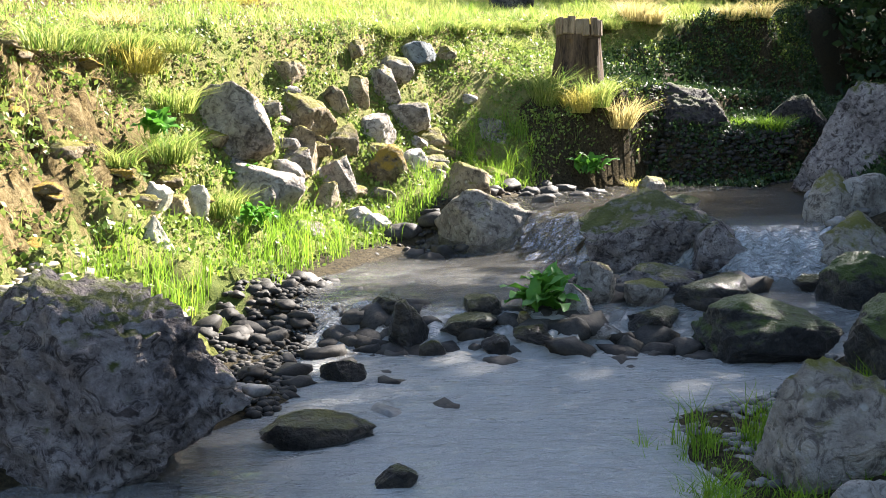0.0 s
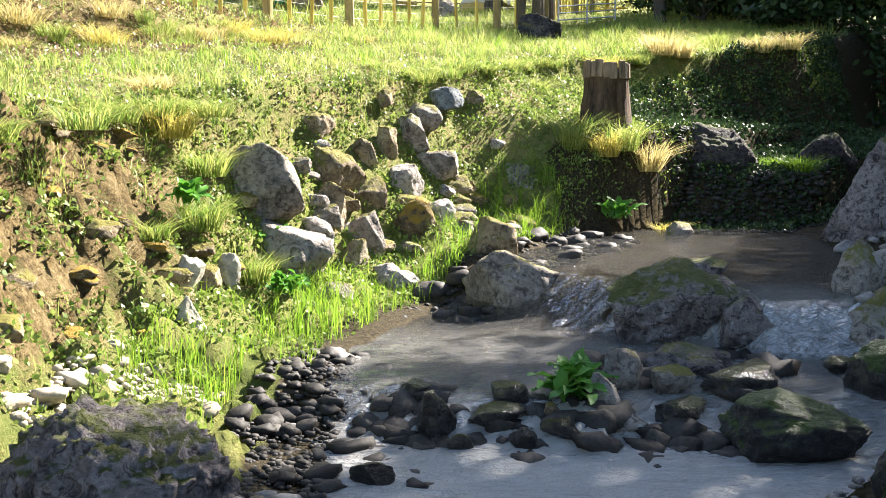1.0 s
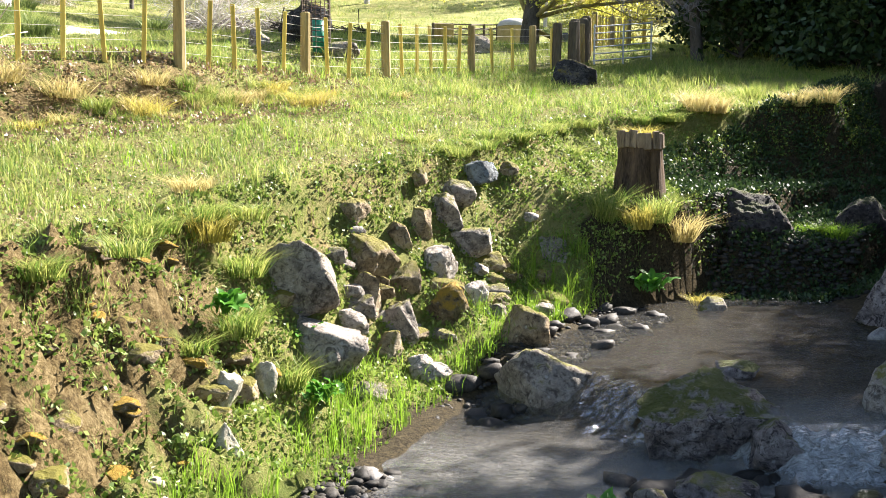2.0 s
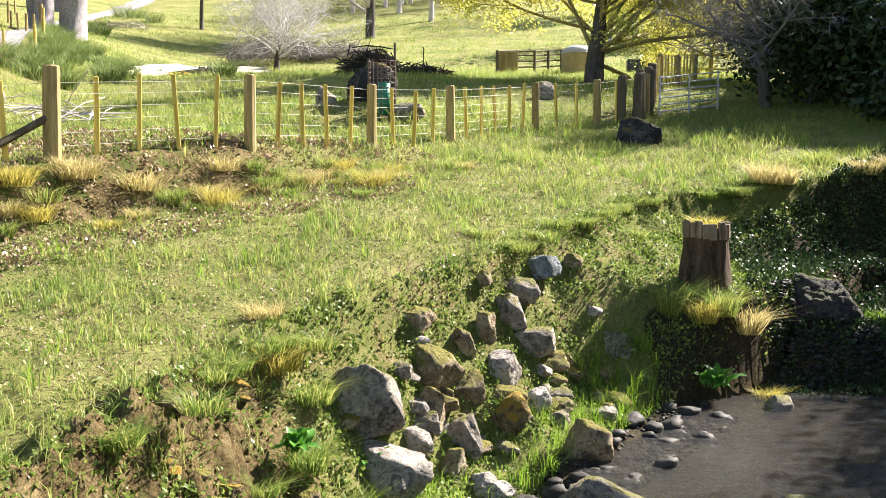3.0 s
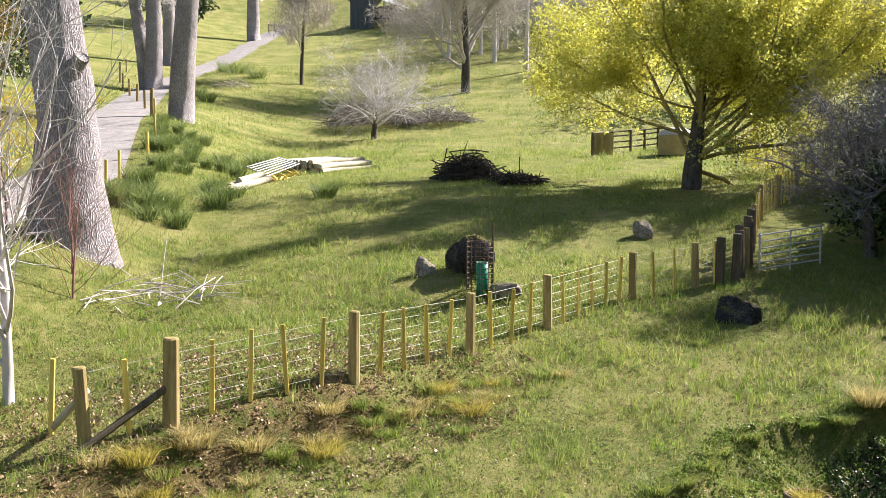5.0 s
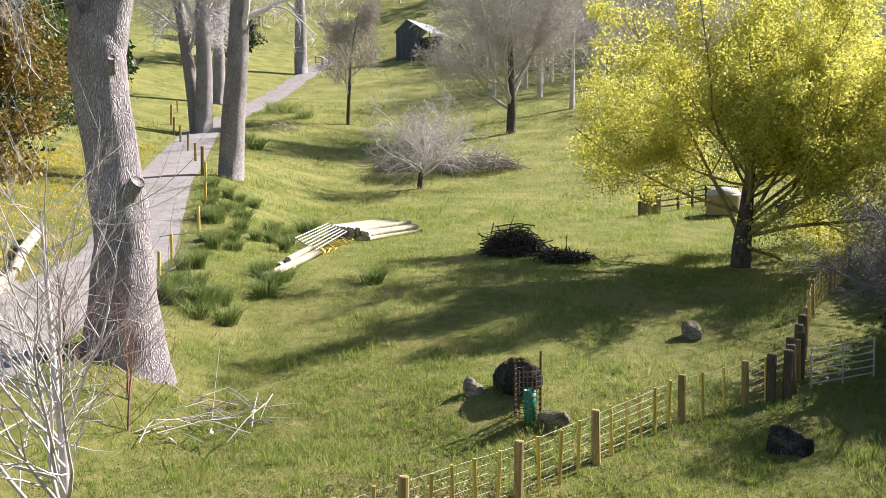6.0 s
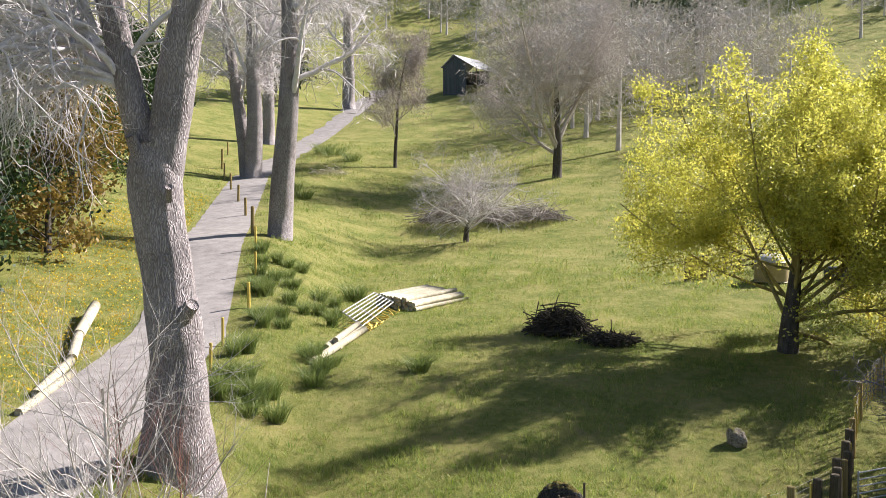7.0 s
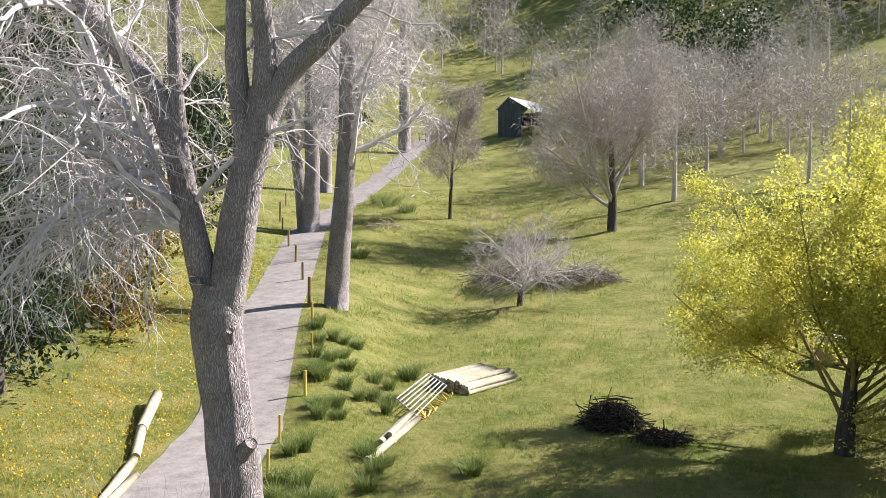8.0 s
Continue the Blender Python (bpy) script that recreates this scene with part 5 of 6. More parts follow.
bare_tree("spreading willow coming into yellow green leaf", 0.96, 41.6, 4.8, 8,
          SPREADING | dict(count=(30, 12, 11), short=(2.05, 0.36, 0.4), lift=(0.02, 0.052, 0.03, 0.02), spread=((20, 92), (30, 60), (30, 70)), thin=(0.26, 0.45, 0.45), **{"from": (0.2, 0.25, 0.1)}),
          BARK_DARK, TWIG_WILLOW, 0.45, leaves=(WILLOW_LEAF, 10, 0.2, 0.15))

big = thing("tree", "massive grey barked tree with forked limbs and drooping bare branches", "tree", Matrix())
spine_limb("trunk", [(-14.55, 21.5, 4.3), (-14.65, 21.45, 6.3), (-14.5, 21.35, 8.8), (-14.66, 21.2, 10.7), (-14.85, 21.1, 12.2), (-14.95, 21.05, 13.7), (-14.9, 21.1, 14.4)], [1.5, 0.95, 0.68, 0.64, 0.63, 0.66, 0.55], 40, BARK, big, 0.09)
BIG_LIMBS = {
    "left": ([(-14.95, 21.05, 13.3), (-15.45, 20.85, 15.4), (-15.7, 20.78, 16.6), (-16.4, 20.5, 19.3), (-18, 19.9, 21.5), (-19.4, 19.3, 23.6)], [0.42, 0.36, 0.34, 0.32, 0.24, 0.1]),
    "stem": ([(-15.7, 20.8, 16.6), (-15.95, 20.65, 19.6), (-16.0, 20.65, 22.2), (-15.9, 20.7, 24.6)], [0.22, 0.19, 0.17, 0.08]),
    "right": ([(-14.8, 21.1, 13.6), (-14.5, 21.23, 15.5), (-14.22, 21.34, 17.3), (-13.9, 21.5, 18.6), (-13.78, 21.53, 19.7)], [0.52, 0.5, 0.47, 0.45, 0.4]),
    "mid": ([(-14.1, 21.4, 17.6), (-14.46, 21.25, 20.2), (-14.5, 21.25, 22.2), (-14.7, 21.2, 24.8)], [0.34, 0.29, 0.25, 0.1]),
    "top": ([(-13.8, 21.5, 19.1), (-13.74, 21.54, 20.7), (-13.85, 21.5, 22.2), (-13.6, 21.6, 25)], [0.34, 0.3, 0.26, 0.1]),
    "reach": ([(-13.85, 21.5, 18.7), (-13.18, 21.76, 20.1), (-12.32, 22.1, 21.0), (-11.38, 22.47, 22.1), (-10.25, 22.9, 22.9), (-8.4, 23.6, 23.6)], [0.36, 0.31, 0.29, 0.27, 0.2, 0.08]),
}
for i, (pts, radii) in enumerate(BIG_LIMBS.values()):
    spine_limb("limb", pts, radii, 20, BARK, big, 0.07, i + 2)
for a, b, r in (((-14.2, 21.0, 9.9), (-13.75, 20.85, 10.35), 0.2), ((-15.1, 20.6, 14.1), (-15.15, 20.3, 14.6), 0.15), ((-14.3, 20.7, 13.0), (-14.1, 20.4, 13.3), 0.1)):
    spine_limb("cut_stub", [a, tuple((p + q) / 2 for p, q in zip(a, b)), b], [r * 1.3, r, r * 0.9], 14, BARK, big, 0.12, 3)


def droopers(parent, starts, seed, material, plan, reach=(1.5, 3.5)):
    rng = random.Random(seed)
    V, T = ([], []), ([], [], [])
    for p, way, length, r in starts:
        grow(rng, (V, V, T), Vector(p), Vector(way), length, r, 0, plan)
    link_mesh("drooping_wood", *V, material, parent, "", True)
    link_mesh("hanging_twig_wood", *T[:2], material, parent)


HANG = dict(segs=(8, 7, 6, 3), bend=(0.2, 0.3, 0.36, 0.4), lift=(-0.05, -0.1, -0.2, -0.2), tip=0.35, sides=(6, 4, 3, 3), count=(8, 6, 3), **{"from": (0.15, 0.1, 0.1)}, spread=((30, 75), (30, 80), (30, 70)), thin=(0.45, 0.5, 0.6), short=(0.6, 0.7, 0.5))
rr = random.Random(4)
starts = []
for k in range(42):
    t = rr.random() ** 1.3
    p = Vector((-15.6, 20.8, 15.8)).lerp(Vector((-19.2, 19.4, 23.4)), t)
    starts.append((p, (rr.uniform(-1.0, 0.1), rr.uniform(-0.9, 0.5), rr.uniform(-0.1, 0.5)), rr.uniform(3.5, 7.5), 0.1))
for k in range(12):
    p = Vector((-14.6, 21.2, 20.5)).lerp(Vector((-9.2, 23.3, 23.4)), rr.random())
    starts.append((p, (rr.uniform(-0.6, 0.9), rr.uniform(0.2, 1.0), rr.uniform(0.1, 0.8)), rr.uniform(2, 3.4), 0.05))
droopers(big, starts, 12, TWIG, HANG)
for (x, y, tall, r, way) in ((-30.4, 57.2, 24, 0.85, (0.01, 0, 1)), (-51.6, 91.5, 24, 1.0, (0.02, 0, 1)), (-52.9, 92.6, 22, 0.8, (-0.07, 0, 1)), (-71, 161, 30, 1.2, (0, 0, 1)), (-64, 118, 25, 0.9, (0, 0, 1))):
    bare_tree("tall grey leafless roadside tree with thin drooping twigs", x, y, tall, int(y), WEEPING | dict(segs=(12, 7, 6, 5)), BARK, TWIG, r, way, group="roadside trees", fine=(TWIG, 2, 0.25, 0.9))
bare_tree("young leafless tree with upright pale stems beside the fence", -10.1, 13.0, 6.0, 15, TALL | dict(count=(30, 8, 6), thin=(0.5, 0.6, 0.7), short=(0.62, 0.5, 0.45), lift=(0.02, 0.09, 0.07, 0.05), bend=(0.03, 0.08, 0.12, 0.15), spread=((35, 75), (25, 50), (25, 60)), **{"from": (0.1, 0.2, 0.15)}), TWIG_FAR, TWIG_FAR, 0.09)
RED_TWIG = plain_mat("reddish shrub twigs", (0.16, 0.07, 0.06), (0.34, 0.2, 0.17), 3, 0.85, 0.2, 0)
for i, (x, y) in enumerate(((-13.2, 19.4), (-12.4, 18.2), (-15.5, 20.2), (-14.2, 18.4))):
    bare_tree("bare reddish twiggy shrub at the foot of the tree", x, y, 2.6, 70 + i, TALL | dict(count=(18, 6, 4), short=(0.9, 0.5, 0.5), lift=(0.02, 0.1, 0.08, 0.05), **{"from": (0.02, 0.2, 0.2)}), RED_TWIG, RED_TWIG, 0.03, category="shrub", name="shrub", group="bare shrubs")
bare_tree("dark leafless tree beside the fence, its twigs darkened for shade", 5.5, 28.8, 3.6, 33, SPREADING | dict(short=(0.8, 0.5, 0.5)), BARK_DARK, TWIG_SHADED, 0.2, fine=(TWIG_SHADED, 1, 0.15, 0.4))
bare_tree("dark leafless tree beside the gully, its twigs darkened for shade", 13, 38, 7, 34, SPREADING | dict(short=(1.1, 0.5, 0.5)), BARK_DARK, TWIG_SHADED, 0.25, fine=(TWIG_SHADED, 2, 0.15, 0.4))


def evergreen(x, y, tall, radius, seed, material, label, group="stream side trees", per=9000, leaf=0.16, base=0.12):
    """A leafy tree: trunk, limbs and a ragged crown of leaf clumps with gaps."""
    z = ground_point(x, y) - 0.2
    tree = thing("tree", label, "tree", pose(x, y, z), group)
    rng, gen = random.Random(seed), np.random.default_rng(seed)
    v, f = [], []
    tube(v, f, [Vector((0, 0, 0)), Vector((0.1, 0, tall * 0.4)), Vector((0, 0.1, tall * 0.9))], [0.045 * tall * 0.5, 0.03 * tall * 0.5, 0.02], 9)
    link_mesh("trunk", v, f, BARK_DARK, tree, "", True)
    centres, bv, bf = [], [], []
    for k in range(int(26 + radius * 10)):
        h = base + (1 - base) * rng.random() ** 0.8
        reach = radius * (1 - ((h - 0.4) / 0.62) ** 2 * 0.75) * rng.uniform(0.35, 1.05)
        w = rng.uniform(0, 6.28)
        c = Vector((reach * math.cos(w), reach * math.sin(w), h * tall))
        tube(bv, bf, [Vector((0, 0, max(0.2, h * tall - reach * 0.5))), c], [0.05, 0.015], 4)
        centres.append(tuple(c))
    link_mesh("limb_wood", bv, bf, BARK_DARK, tree)
    pts = np.array(centres)[gen.integers(0, len(centres), per)]
    pts = pts + gen.normal(0, 1, (per, 3)) * np.array([radius * 0.19, radius * 0.19, radius * 0.14])
    v, f = leaves_at(gen, pts, 1, 0.02, leaf, 1.8)
    fast_mesh("foliage", v, f, material, tree)
    return tree


# the trees nearest the stream are unseen, added only to shade it
DK = "dark evergreen tree set on the stream side to cast shade"
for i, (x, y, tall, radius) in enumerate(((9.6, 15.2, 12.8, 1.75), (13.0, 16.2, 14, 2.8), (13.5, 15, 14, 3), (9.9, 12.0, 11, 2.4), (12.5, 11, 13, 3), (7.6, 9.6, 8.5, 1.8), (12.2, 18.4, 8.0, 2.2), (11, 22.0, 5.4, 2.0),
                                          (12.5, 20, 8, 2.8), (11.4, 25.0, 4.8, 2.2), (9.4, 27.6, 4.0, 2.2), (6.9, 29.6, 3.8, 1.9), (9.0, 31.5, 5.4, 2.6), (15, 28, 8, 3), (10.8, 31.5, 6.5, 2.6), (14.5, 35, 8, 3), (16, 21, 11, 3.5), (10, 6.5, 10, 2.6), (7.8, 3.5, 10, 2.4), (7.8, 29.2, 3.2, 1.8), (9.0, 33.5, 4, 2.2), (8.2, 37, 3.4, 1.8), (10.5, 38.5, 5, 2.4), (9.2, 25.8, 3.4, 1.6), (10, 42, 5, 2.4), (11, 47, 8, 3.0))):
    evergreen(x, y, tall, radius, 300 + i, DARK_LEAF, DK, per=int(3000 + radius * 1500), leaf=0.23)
for i, (x, y, tall, radius, m) in enumerate(((-38, 38, 17, 4.4, 2), (-37, 43, 9, 3, 1), (-33, 31, 13, 3.6, 2), (-44, 47, 19, 5.0, 2), (-40, 33, 16, 4.2, 2), (-46, 56, 10, 3.6, 1), (-52, 66, 12, 4, 0), (-30, 24, 5, 2.2, 1), (-48, 47, 12, 4, 0), (-57, 78, 12, 4, 0), (-29, 17, 6, 2.6, 0))):
    evergreen(x, y, tall, radius, 340 + i, (DARK_LEAF if i % 2 else FAR_LEAF, GOLD_LEAF, DARK_LEAF)[m], ("green bushy tree on the slope above the road", "golden brown conifer on the slope above the road", "dark green conifer on the slope above the road")[m], "trees above the road", 11000 if m == 2 else 5000, 0.34, 0.03)


# ---- far woods ----
def far_woods(name, label, places, seed, material, leaf, aspect, per, tall, wide):
    gen = np.random.default_rng(seed)
    V, Fs, n = [], [], 0
    tv, tf = [], []
    for x, y in places:
        z = height(x, y)
        h, w = gen.uniform(*tall), gen.uniform(*wide)
        u = gen.normal(0, 1, (per, 3))
        u /= np.linalg.norm(u, axis=1)[:, None]
        u *= gen.uniform(0.35, 1.0, (per, 1)) ** 0.5
        lump = 1 + 0.25 * np.sin(u[:, 0] * 5 + x) * np.cos(u[:, 1] * 4 + y) + 0.15 * np.sin(u[:, 2] * 7 + x * 3)
        p = u * lump[:, None] * np.array([w, w, h * 0.42]) + np.array([x, y, z + h * 0.58])
        v, f = leaves_at(gen, p, 1, 0.05, leaf, aspect, -0.5 if aspect > 5 else 0)
        V.append(v)
        Fs.append(f + n)
        n += len(v)
        tube(tv, tf, [Vector((x, y, z - 0.5)), Vector((x + 0.3, y, z + h * 0.7))], [0.035 * h * 0.6, 0.06], 6)
    ob = fast_mesh(name, np.concatenate(V), np.concatenate(Fs), material)
    tagged(ob, label, "woods", kind="stuff")
    tagged(link_mesh(name + "_trunks", tv, tf, TWIG_FAR), "thin grey trunks of the far woods", "woods", kind="stuff")


def wood_places(count, seed, xr, yr, keep):
    rng, out = random.Random(seed), []
    while len(out) < count:
        x, y = rng.uniform(*xr), rng.uniform(*yr)
        if keep(x, y):
            out.append((x, y))
    return out


def hillside(x, y):
    return not (-0.5 < x / y < -0.22 and y < 218) and not (x / y > -0.22 and x < -6 and y < 122)


TWIG_WOOD = plain_mat("grey brown wood twigs", (0.34, 0.31, 0.3), (0.6, 0.56, 0.54), 0.2, 0.9, 0.1, 0, per_piece=0.5, world_space=True)
far_woods("bare_woods", "grey leafless woods on the far hillside", wood_places(130, 51, (-260, 40), (118, 350), hillside), 52, TWIG_WOOD, 1.5, 14, 850, (10, 18), (4, 7))
far_woods("green_woods", "dark green evergreen woods on the far hillside", wood_places(40, 53, (-190, 60), (260, 420), hillside), 54, FAR_LEAF, 0.9, 1.6, 900, (9, 16), (4, 7))
far_woods("dark_woods", "blue green forest on the far ridge", wood_places(110, 55, (-420, 90), (235, 470), lambda x, y: y > 300 or x > -0.2 * y), 56, DARK_LEAF, 1.8, 1.6, 500, (14, 24), (7, 11))
far_woods("low_woods", "grey leafless trees below the hill", wood_places(46, 65, (-46, 8), (116, 215), lambda x, y: -0.235 < x / y < 0.03), 66, TWIG_WOOD, 1.2, 14, 1100, (10, 19), (4, 6))
far_woods("hill_conifers", "dark evergreen trees below the hill", wood_places(3, 67, (-40, -5), (150, 200), lambda x, y: -0.15 < x / y < -0.06), 68, DARK_LEAF, 0.8, 1.8, 1500, (16, 24), (4, 6))
far_woods("gold_woods", "pale yellow green trees below the hill", wood_places(14, 57, (-14, 30), (75, 140), lambda x, y: x > -0.06 * y + 1), 58, WILLOW_LEAF, 0.5, 1.8, 1500, (6, 11), (3, 5))
far_woods("side_woods", "dark green woods above the road", wood_places(34, 59, (-150, -45), (30, 180), lambda x, y: x < lerp_table(y, ROADSIDE) - 16), 60, DARK_LEAF, 0.8, 2.0, 1700, (9, 16), (3.5, 6))
far_woods("gully_woods", "grey leafless trees beside the gully", wood_places(18, 61, (8, 40), (45, 110), lambda x, y: x > 15 + 0.15 * y), 62, TWIG_WOOD, 0.8, 10, 1400, (8, 13), (3, 5))

# ---- logs, gate and other farm things ----
LOG_END = plain_mat("dark log ends", (0.03, 0.025, 0.02), (0.14, 0.11, 0.08), 12, 0.9, 0.2, 0.3)


def log(name, label, a, b, r, material=None, parent=None, sides=12):
    v, f = [], []
    pa, pb = Vector(a), Vector(b)
    tube(v, f, [pa, pa.lerp(pb, 0.35), pa.lerp(pb, 0.7), pb], [r, r * 1.03, r * 0.98, r * 0.95], sides)
    ob = link_mesh(name, v, f, material or WOOD_PALE, parent, "", True)
    if not parent:
        tagged(ob, label, "log")
    return ob


def on_ground(x, y, up=0.0):
    return Vector((x, y, ground_point(x, y) + up))


pile = thing("log_pile", "pile of peeled pale fence posts stacked on the grass", "logs", Matrix())
rr = random.Random(6)
pa, pb = Vector((-19.7, 47.6, 0)), Vector((-16.6, 45.6, 0))
along = Vector((1.5, 4.0, 0)).normalized()
for row, n in ((0, 15), (1, 14), (2, 11)):
    for k in range(n):
        c = pa.lerp(pb, (k + 0.5 * row + 0.3) / 15.5) + along * rr.uniform(-0.15, 0.15)
        length = rr.uniform(3.8, 4.4)
        e = c + along * length
        za = ground_point(c.x, c.y) + 0.12 + row * 0.2
        log("post_log", "", (c.x, c.y, za), (e.x, e.y, za + 0.25), 0.12 * rr.uniform(0.85, 1.1), None, pile)
for k, (a, b, r) in enumerate((((-16.7, 33.8), (-17.2, 40.2), 0.16), ((-17.25, 36.2), (-17.9, 40.3), 0.15), ((-16.9, 36.6), (-17.45, 40.5), 0.15), ((-17.1, 36.8), (-17.6, 40.4), 0.14))):
    up = 0.13 if k < 3 else 0.36
    log("peeled_log", "peeled pale log lying on the grass", on_ground(*a, up), on_ground(*b, up), r)


def gate_panel():
    gate = thing("steel_gate", "galvanised steel farm gate leaning over logs", "gate", Matrix())
    c = [on_ground(-19.1, 42.0, 0.55), on_ground(-17.4, 40.4, 0.25), on_ground(-17.9, 45.6, 0.5), on_ground(-19.5, 47.0, 0.75)]
    for a, b in ((0, 1), (3, 2)):
        v, f = [], []
        tube(v, f, [c[a], c[b]], [0.03, 0.03], 8)
        link_mesh("end_rail", v, f, STEEL, gate)
    for k in range(7):
        v, f = [], []
        tube(v, f, [c[0].lerp(c[1], k / 6), c[3].lerp(c[2], k / 6)], [0.028, 0.028], 8)
        link_mesh("rail", v, f, STEEL, gate)
    for t in (0.35, 0.7):
        v, f = [], []
        tube(v, f, [c[0].lerp(c[3], t), c[1].lerp(c[2], t)], [0.022, 0.022], 6)
        link_mesh("brace", v, f, STEEL, gate)
    sticks = thing("stick_heap", "heap of cut sticks under the gate", "sticks", Matrix())
    for k in range(22):
        t = rr.random()
        a = c[1].lerp(c[2], t)
        a.z = ground_point(a.x, a.y) + 0.05
        b = a + Vector((rr.uniform(-1.4, 0.2), rr.uniform(-0.2, 1.2), rr.uniform(0.0, 0.35)))
        log("stick", "", a + Vector((0.35, 0, 0)), b, 0.035, WOOD_BATTEN, sticks, 6)


gate_panel()


def brush_heap(label, x, y, r, tall, seed, material, count=160, name="brush_heap", thick=0.03, litter=14):
    heap = thing(name, label, "brush", on_ground(x, y) and pose(x, y, ground_point(x, y)))
    rng = random.Random(seed)
    v, f = [], []
    for k in range(count):
        w, d, h = rng.uniform(0, 6.28), r * math.sqrt(rng.random()), rng.random()
        top = tall * (1 - (d / r) ** 2) * h
        c = Vector((d * math.cos(w), d * math.sin(w), top))
        a = Vector((rng.gauss(0, 1), rng.gauss(0, 1), rng.gauss(0, 0.35))).normalized() * rng.uniform(0.3, 0.7) * r * 0.8
        lift = max(0, -(c - a).z, -(c + a).z) + 0.02
        tube(v, f, [c - a + Vector((0, 0, lift)), c + Vector((0, 0, lift + 0.08)), c + a + Vector((0, 0, lift))], [thick, thick * 0.8, thick * 0.35], 4)
    link_mesh("branch_wood", v, f, material, heap)
    gen = np.random.default_rng(seed)
    n = count * litter
    w, d = gen.uniform(0, 6.28, n), r * 0.95 * np.sqrt(gen.random(n))
    p = np.stack([d * np.cos(w), d * np.sin(w), tall * 0.9 * (1 - (d / r) ** 2) * gen.random(n)], 1)
    vv, ff = leaves_at(gen, p, 1, 0.03, 0.25, 4)
    fast_mesh("dead_foliage", vv, ff, material, heap)


DEAD = plain_mat("dark dead brush", (0.02, 0.017, 0.014), (0.09, 0.075, 0.06), 3, 0.9, 0.2, 0)
BRUSH_GREY = plain_mat("grey dead brush", (0.1, 0.085, 0.08), (0.3, 0.265, 0.25), 3, 0.9, 0.2, 0)
brush_heap("dark heap of cut brush on the meadow", -8.6, 42.0, 1.4, 1.3, 5, DEAD, 240)
brush_heap("low remains of a brush heap on the meadow", -6.2, 40.4, 1.1, 0.4, 6, DEAD, 90)
brush_heap("grey brush heap under the apple tree", -24.5, 80, 4.2, 2.4, 7, BRUSH_GREY, 300)
brush_heap("grey brush heap under the apple tree", -19, 81, 3.0, 1.6, 8, BRUSH_GREY, 200)
brush_heap("pale dead branches lying in the grass", -12.0, 20.2, 2.0, 0.4, 9, TWIG_BROWN, 45, thick=0.016, litter=1)
brush_heap("bleached driftwood branches in the meadow", -45, 95.7, 2.2, 0.7, 10, WOOD_PALE, 30)

for a, b, r in (((-28.2, 35.6, 0.9), (-26.2, 32.0, 0.45), 0.24), ((-26.2, 32.0, 0.45), (-24.5, 29.5, 0.25), 0.2), ((-24.4, 29.3, 0.2), (-22.6, 25.4, 0.2), 0.18), ((-23.4, 28.2, 0.15), (-21.7, 23.6, 0.15), 0.15)):
    log("fallen_log", "bleached fallen trunk lying on the grass above the road", on_ground(a[0], a[1], a[2] * 0.6), on_ground(b[0], b[1], b[2] * 0.6), r)

# tree guard with a green sleeve by the black boulder
guard = thing("tree_guard", "rusty wire mesh tree guard round a green plastic sleeve", "tree guard", pose(-4.2, 21.6, ground_point(-4.2, 21.6)))
RUST = plain_mat("rusty mesh", (0.04, 0.028, 0.022), (0.13, 0.08, 0.06), 20, 0.8, 0.3, 0.2)
SLEEVE = plain_mat("green plastic sleeve", (0.01, 0.16, 0.1), (0.02, 0.26, 0.17), 8, 0.45, 0.4, 0.1)
for k in range(9):
    v, f = [], []
    w = 2 * math.pi * k / 9
    tube(v, f, [Vector((0.3 * math.cos(w), 0.3 * math.sin(w), -0.05)), Vector((0.3 * math.cos(w), 0.3 * math.sin(w), 1.2))], [0.009, 0.009], 4)
    link_mesh("upright_wire", v, f, RUST, guard)
for k in range(10):
    v, f = [], []
    tube(v, f, [Vector((0.3 * math.cos(a), 0.3 * math.sin(a), 0.1 + 0.12 * k)) for a in np.linspace(0, 2 * math.pi, 17)], [0.008] * 17, 4, False)
    link_mesh("ring_wire", v, f, RUST, guard)
for k, (dx, tall) in enumerate(((-0.32, 1.25), (0.28, 1.6))):
    ob = part("stake", round_post(0.03, tall, 8, 0.1), WOOD_DARK, guard)
    ob.matrix_local = pose(dx, 0.1, 0)
bm = bmesh.new()
bmesh.ops.create_cone(bm, cap_ends=False, segments=20, radius1=0.13, radius2=0.14, depth=0.72)
bmesh.ops.translate(bm, verts=bm.verts, vec=(0.06, -0.05, 0.36))
bmesh.ops.solidify(bm, geom=bm.faces, thickness=0.008)
part("sleeve", bm, SLEEVE, guard, "green plastic sleeve", True)

# pen of dark rails and a corrugated water tank behind the willow
pen = thing("stock_pen", "small stock pen of dark wooden rails", "pen", Matrix())
corners = [(-4.3, 57.5), (-2.2, 60.0), (-0.6, 62), (1.4, 60.5)]
for i, (a, b) in enumerate(zip(corners, corners[1:])):
    for t in (0, 0.5):
        x, y = a[0] + (b[0] - a[0]) * t, a[1] + (b[1] - a[1]) * t
        part("post", round_post(0.09, 1.35), WOOD_DARK, pen).matrix_local = pose(x, y, ground_point(x, y))
    for h in (0.35, 0.7, 1.05, 1.3):
        log("rail", "", on_ground(*a, h), on_ground(*b, h), 0.05, WOOD_DARK, pen, 6)
bm = bmesh.new()
box_into(bm, 1.3, 0.08, 1.35, pose(-3.7, 57.9, ground_point(-3.7, 57.9) + 0.65, 0, 0, 30), 0.01)
part("board_panel", bm, WOOD_POST, pen, "solid tan board panel")
tank = thing("water_tank", "corrugated tan water tank with a domed top", "tank", pose(0.4, 58.0, ground_point(0.4, 58.0)))
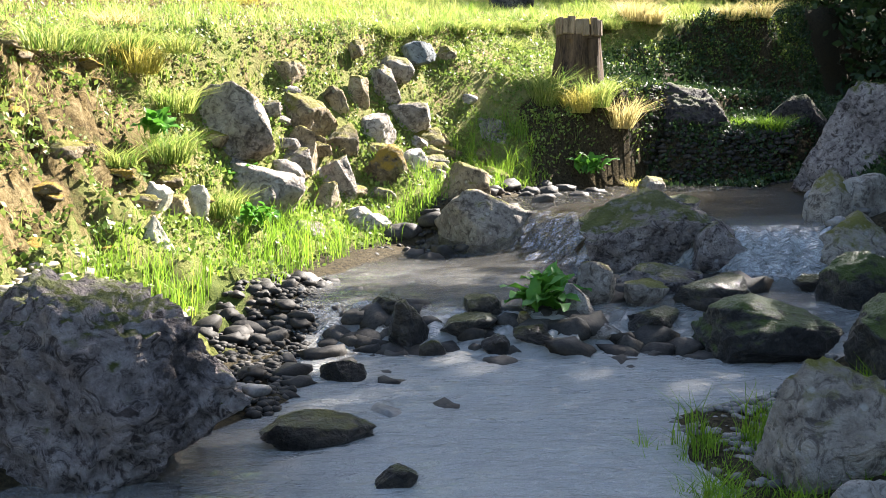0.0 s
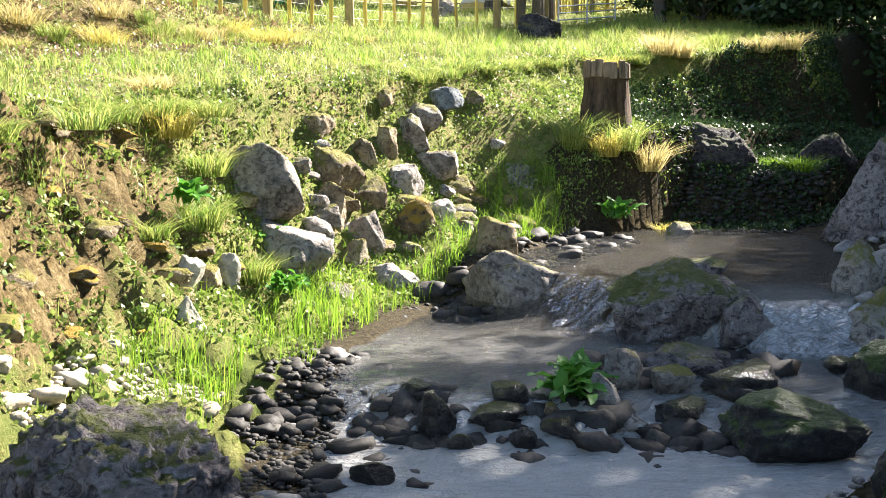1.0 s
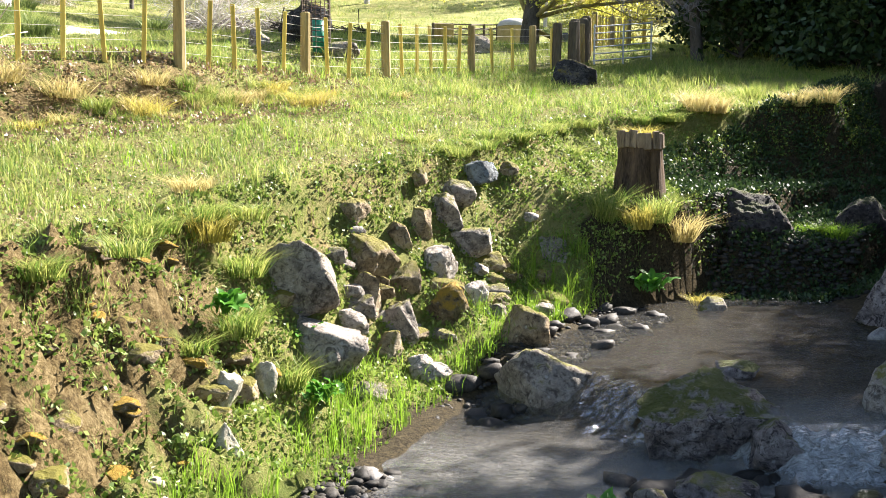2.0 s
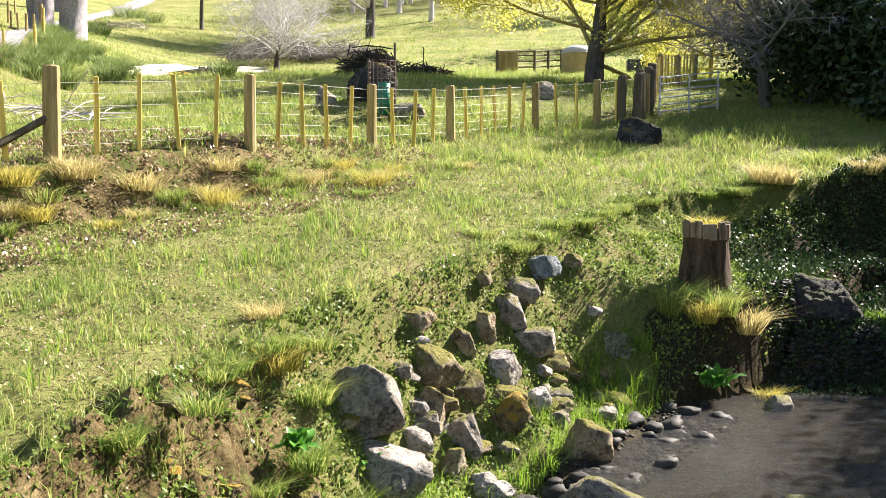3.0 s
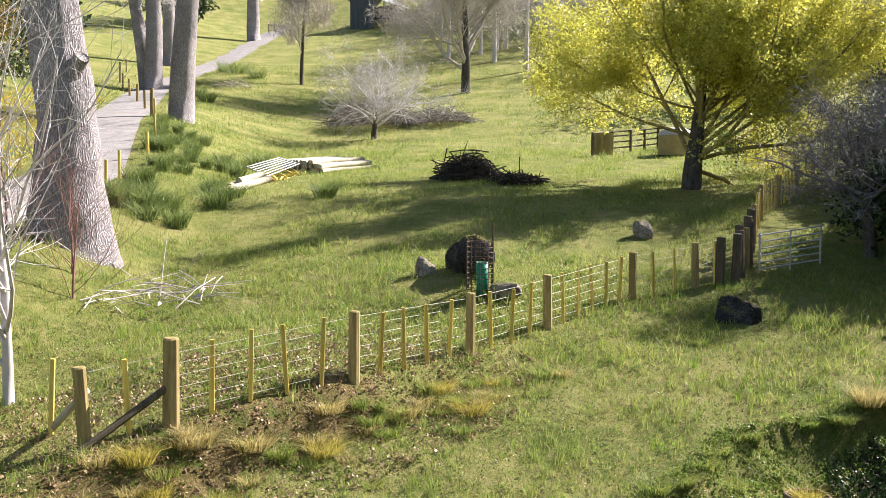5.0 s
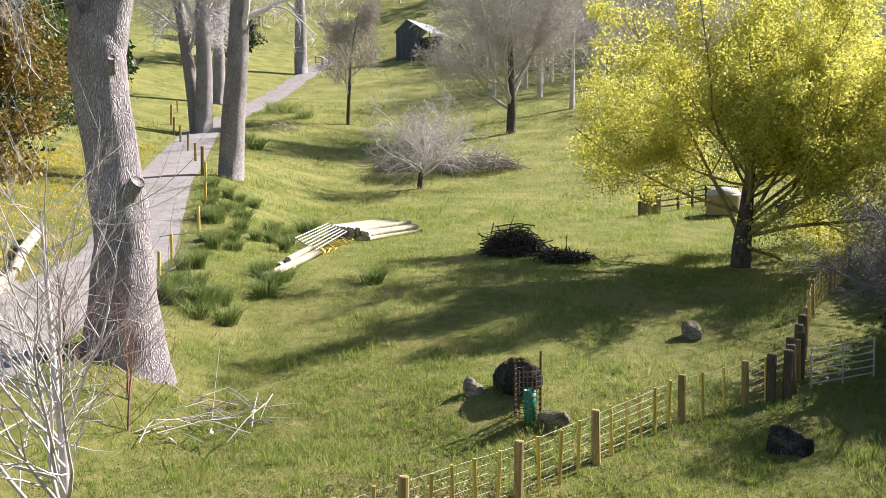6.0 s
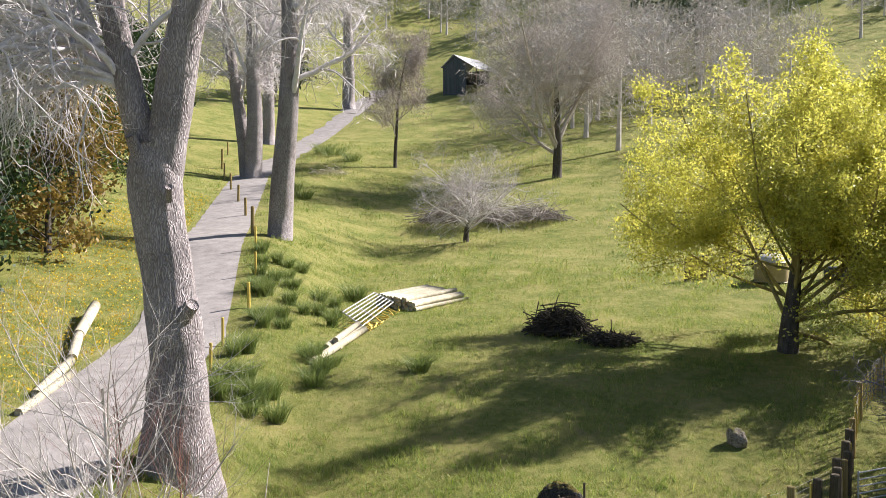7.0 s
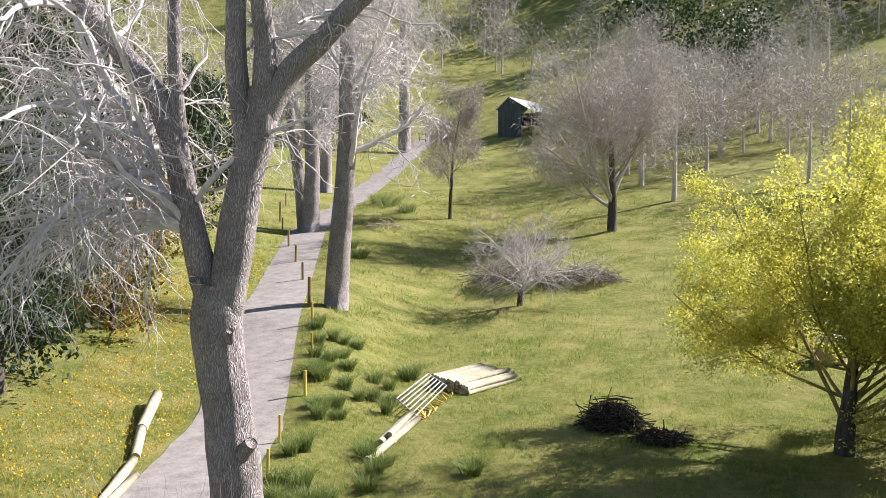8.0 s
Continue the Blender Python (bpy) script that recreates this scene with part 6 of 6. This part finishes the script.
TANK = plain_mat("faded tan tank", (0.26, 0.2, 0.1), (0.42, 0.34, 0.19), 3, 0.6, 0.4, 0.2)
TANKTOP = plain_mat("grey tank lid", (0.3, 0.29, 0.28), (0.48, 0.46, 0.45), 3, 0.6, 0.4, 0.2)
v, f = [], []
zs = [0.06 * i for i in range(20)]
tube(v, f, [Vector((0, 0, z)) for z in zs], [0.95 + 0.025 * math.cos(i * math.pi) for i in range(20)], 36)
link_mesh("wall", v, f, TANK, tank, "", True)
v, f = [], []
tube(v, f, [Vector((0, 0, 1.12 + 0.5 * math.sin(a))) for a in np.linspace(0, 1.5, 9)], [0.97 * math.cos(a) + 0.02 for a in np.linspace(0, 1.5, 9)], 36)
link_mesh("lid", v, f, TANKTOP, tank, "", True)
trough = thing("trough", "dark plastic trough behind the willow", "trough", pose(4.0, 59.0, ground_point(4.0, 59.0)))
bm = bmesh.new()
box_into(bm, 1.5, 0.8, 0.7, pose(0, 0, 0.35), 0.06)
part("tub", bm, plain_mat("blue black plastic", (0.02, 0.025, 0.04), (0.06, 0.07, 0.1), 4, 0.5, 0.4, 0.1), trough)


def far_fence(label, pts, gap, tall, material, seed):
    fence = thing("fence", label, "fence", Matrix())
    rng = random.Random(seed)
    for a, b in zip(pts, pts[1:]):
        n = max(1, int(math.hypot(b[0] - a[0], b[1] - a[1]) / gap))
        for k in range(n):
            t = k / n
            x, y = a[0] + (b[0] - a[0]) * t, a[1] + (b[1] - a[1]) * t
            part("post", round_post(0.09, tall), material, fence).matrix_local = pose(x, y, ground_point(x, y), rng.uniform(-3, 3), rng.uniform(-3, 3), 0)
        for h in (0.5, tall * 0.85):
            log("rail", "", on_ground(*a, h), on_ground(*b, h), 0.045, material, fence, 6)


far_fence("wooden rail fence behind the willow", [(3.9, 52.3), (5.0, 47), (6.5, 42)], 1.6, 1.3, WOOD_BATTEN, 3)
far_fence("dark wooden rail fence on the road side", [(-74.5, 176), (-70, 171.5), (-66, 178)], 3, 1.8, WOOD_DARK, 4)

gate = thing("steel_gate", "small steel rail gate beside the strainer post", "gate", Matrix())
for k in range(6):
    a, b = on_ground(2.3, 26.4, 0.2 + 0.18 * k), on_ground(4.0, 27.4, 0.2 + 0.18 * k)
    v, f = [], []
    tube(v, f, [a, b], [0.02, 0.02], 6)
    link_mesh("rail", v, f, STEEL, gate)
for t in (0.02, 0.5, 0.98):
    a = on_ground(2.3 + 1.7 * t, 26.4 + t)
    v, f = [], []
    tube(v, f, [a + Vector((0, 0, 0.1)), a + Vector((0, 0, 1.15))], [0.025, 0.025], 6)
    link_mesh("upright", v, f, STEEL, gate)

# small shed on the upper meadow
SHED_WALL = plain_mat("dark blue grey boards", (0.035, 0.045, 0.055), (0.08, 0.095, 0.11), 1.5, 0.8, 0.3, 0.3, (1, 1, 0.1))
SHED_ROOF = plain_mat("pale weathered roof iron", (0.34, 0.34, 0.37), (0.52, 0.52, 0.55), 1.0, 0.5, 0.4, 0.2)


def build_shed(x, y, turn):
    z = min(ground_point(x + dx, y + dy) for dx in (-4, 4) for dy in (-3, 3))
    z0 = ground_point(x, y)
    shed = thing("shed", "small dark boarded shed with a pale iron roof and open side", "shed", pose(x, y, z0, 0, 0, turn))
    w, d, h, top = 5.2, 8.5, 4.2, 6.2
    lo = z - z0 - 0.3
    bm = bmesh.new()
    prof = [(-w / 2, lo), (w / 2, lo), (w / 2, h), (0, top), (-w / 2, h)]
    vs = [bm.verts.new((px, -d / 2 + 0.1 * k, pz)) for k in (0, 1) for px, pz in prof]
    bm.faces.new(vs[:5])
    bm.faces.new(list(reversed(vs[5:])))
    for i in range(5):
        j = (i + 1) % 5
        bm.faces.new((vs[j], vs[i], vs[5 + i], vs[5 + j]))
    bmesh.ops.recalc_face_normals(bm, faces=bm.faces)
    part("front_wall", bm, SHED_WALL, shed)
    bm = bmesh.new()
    box_into(bm, 0.1, d - 0.2, h - lo, pose(-w / 2 + 0.05, 0, (h + lo) / 2))
    part("side_wall", bm, SHED_WALL, shed)
    bm = bmesh.new()
    box_into(bm, w - 0.2, 0.1, h - lo, pose(0, d / 2 - 0.05, (h + lo) / 2))
    part("back_wall", bm, SHED_WALL, shed)
    for k in range(3):
        bm = bmesh.new()
        box_into(bm, 0.16, 0.16, h - lo - 0.15, pose(w / 2 - 0.1 + 2.2, -d / 2 + 0.3 + k * (d - 0.6) / 2, (h + lo) / 2 - 0.4))
        part("veranda_post", bm, WOOD_DARK, shed)
    slope = math.degrees(math.atan2(top - h, w / 2))
    for side in (-1, 1):
        run = w / 2 + 0.3 + (2.3 if side > 0 else 0)
        bm = bmesh.new()
        length = run / math.cos(radians(slope if side < 0 else slope * 0.8))
        box_into(bm, length, d + 0.7, 0.07, pose(side * run / 2, 0, top + 0.06 - run / 2 * math.tan(radians(slope if side < 0 else slope * 0.8)), 0, side * (slope if side < 0 else slope * 0.8), 0))
        part("roof_sheet", bm, SHED_ROOF, shed)


build_shed(-54.4, 179, -16)
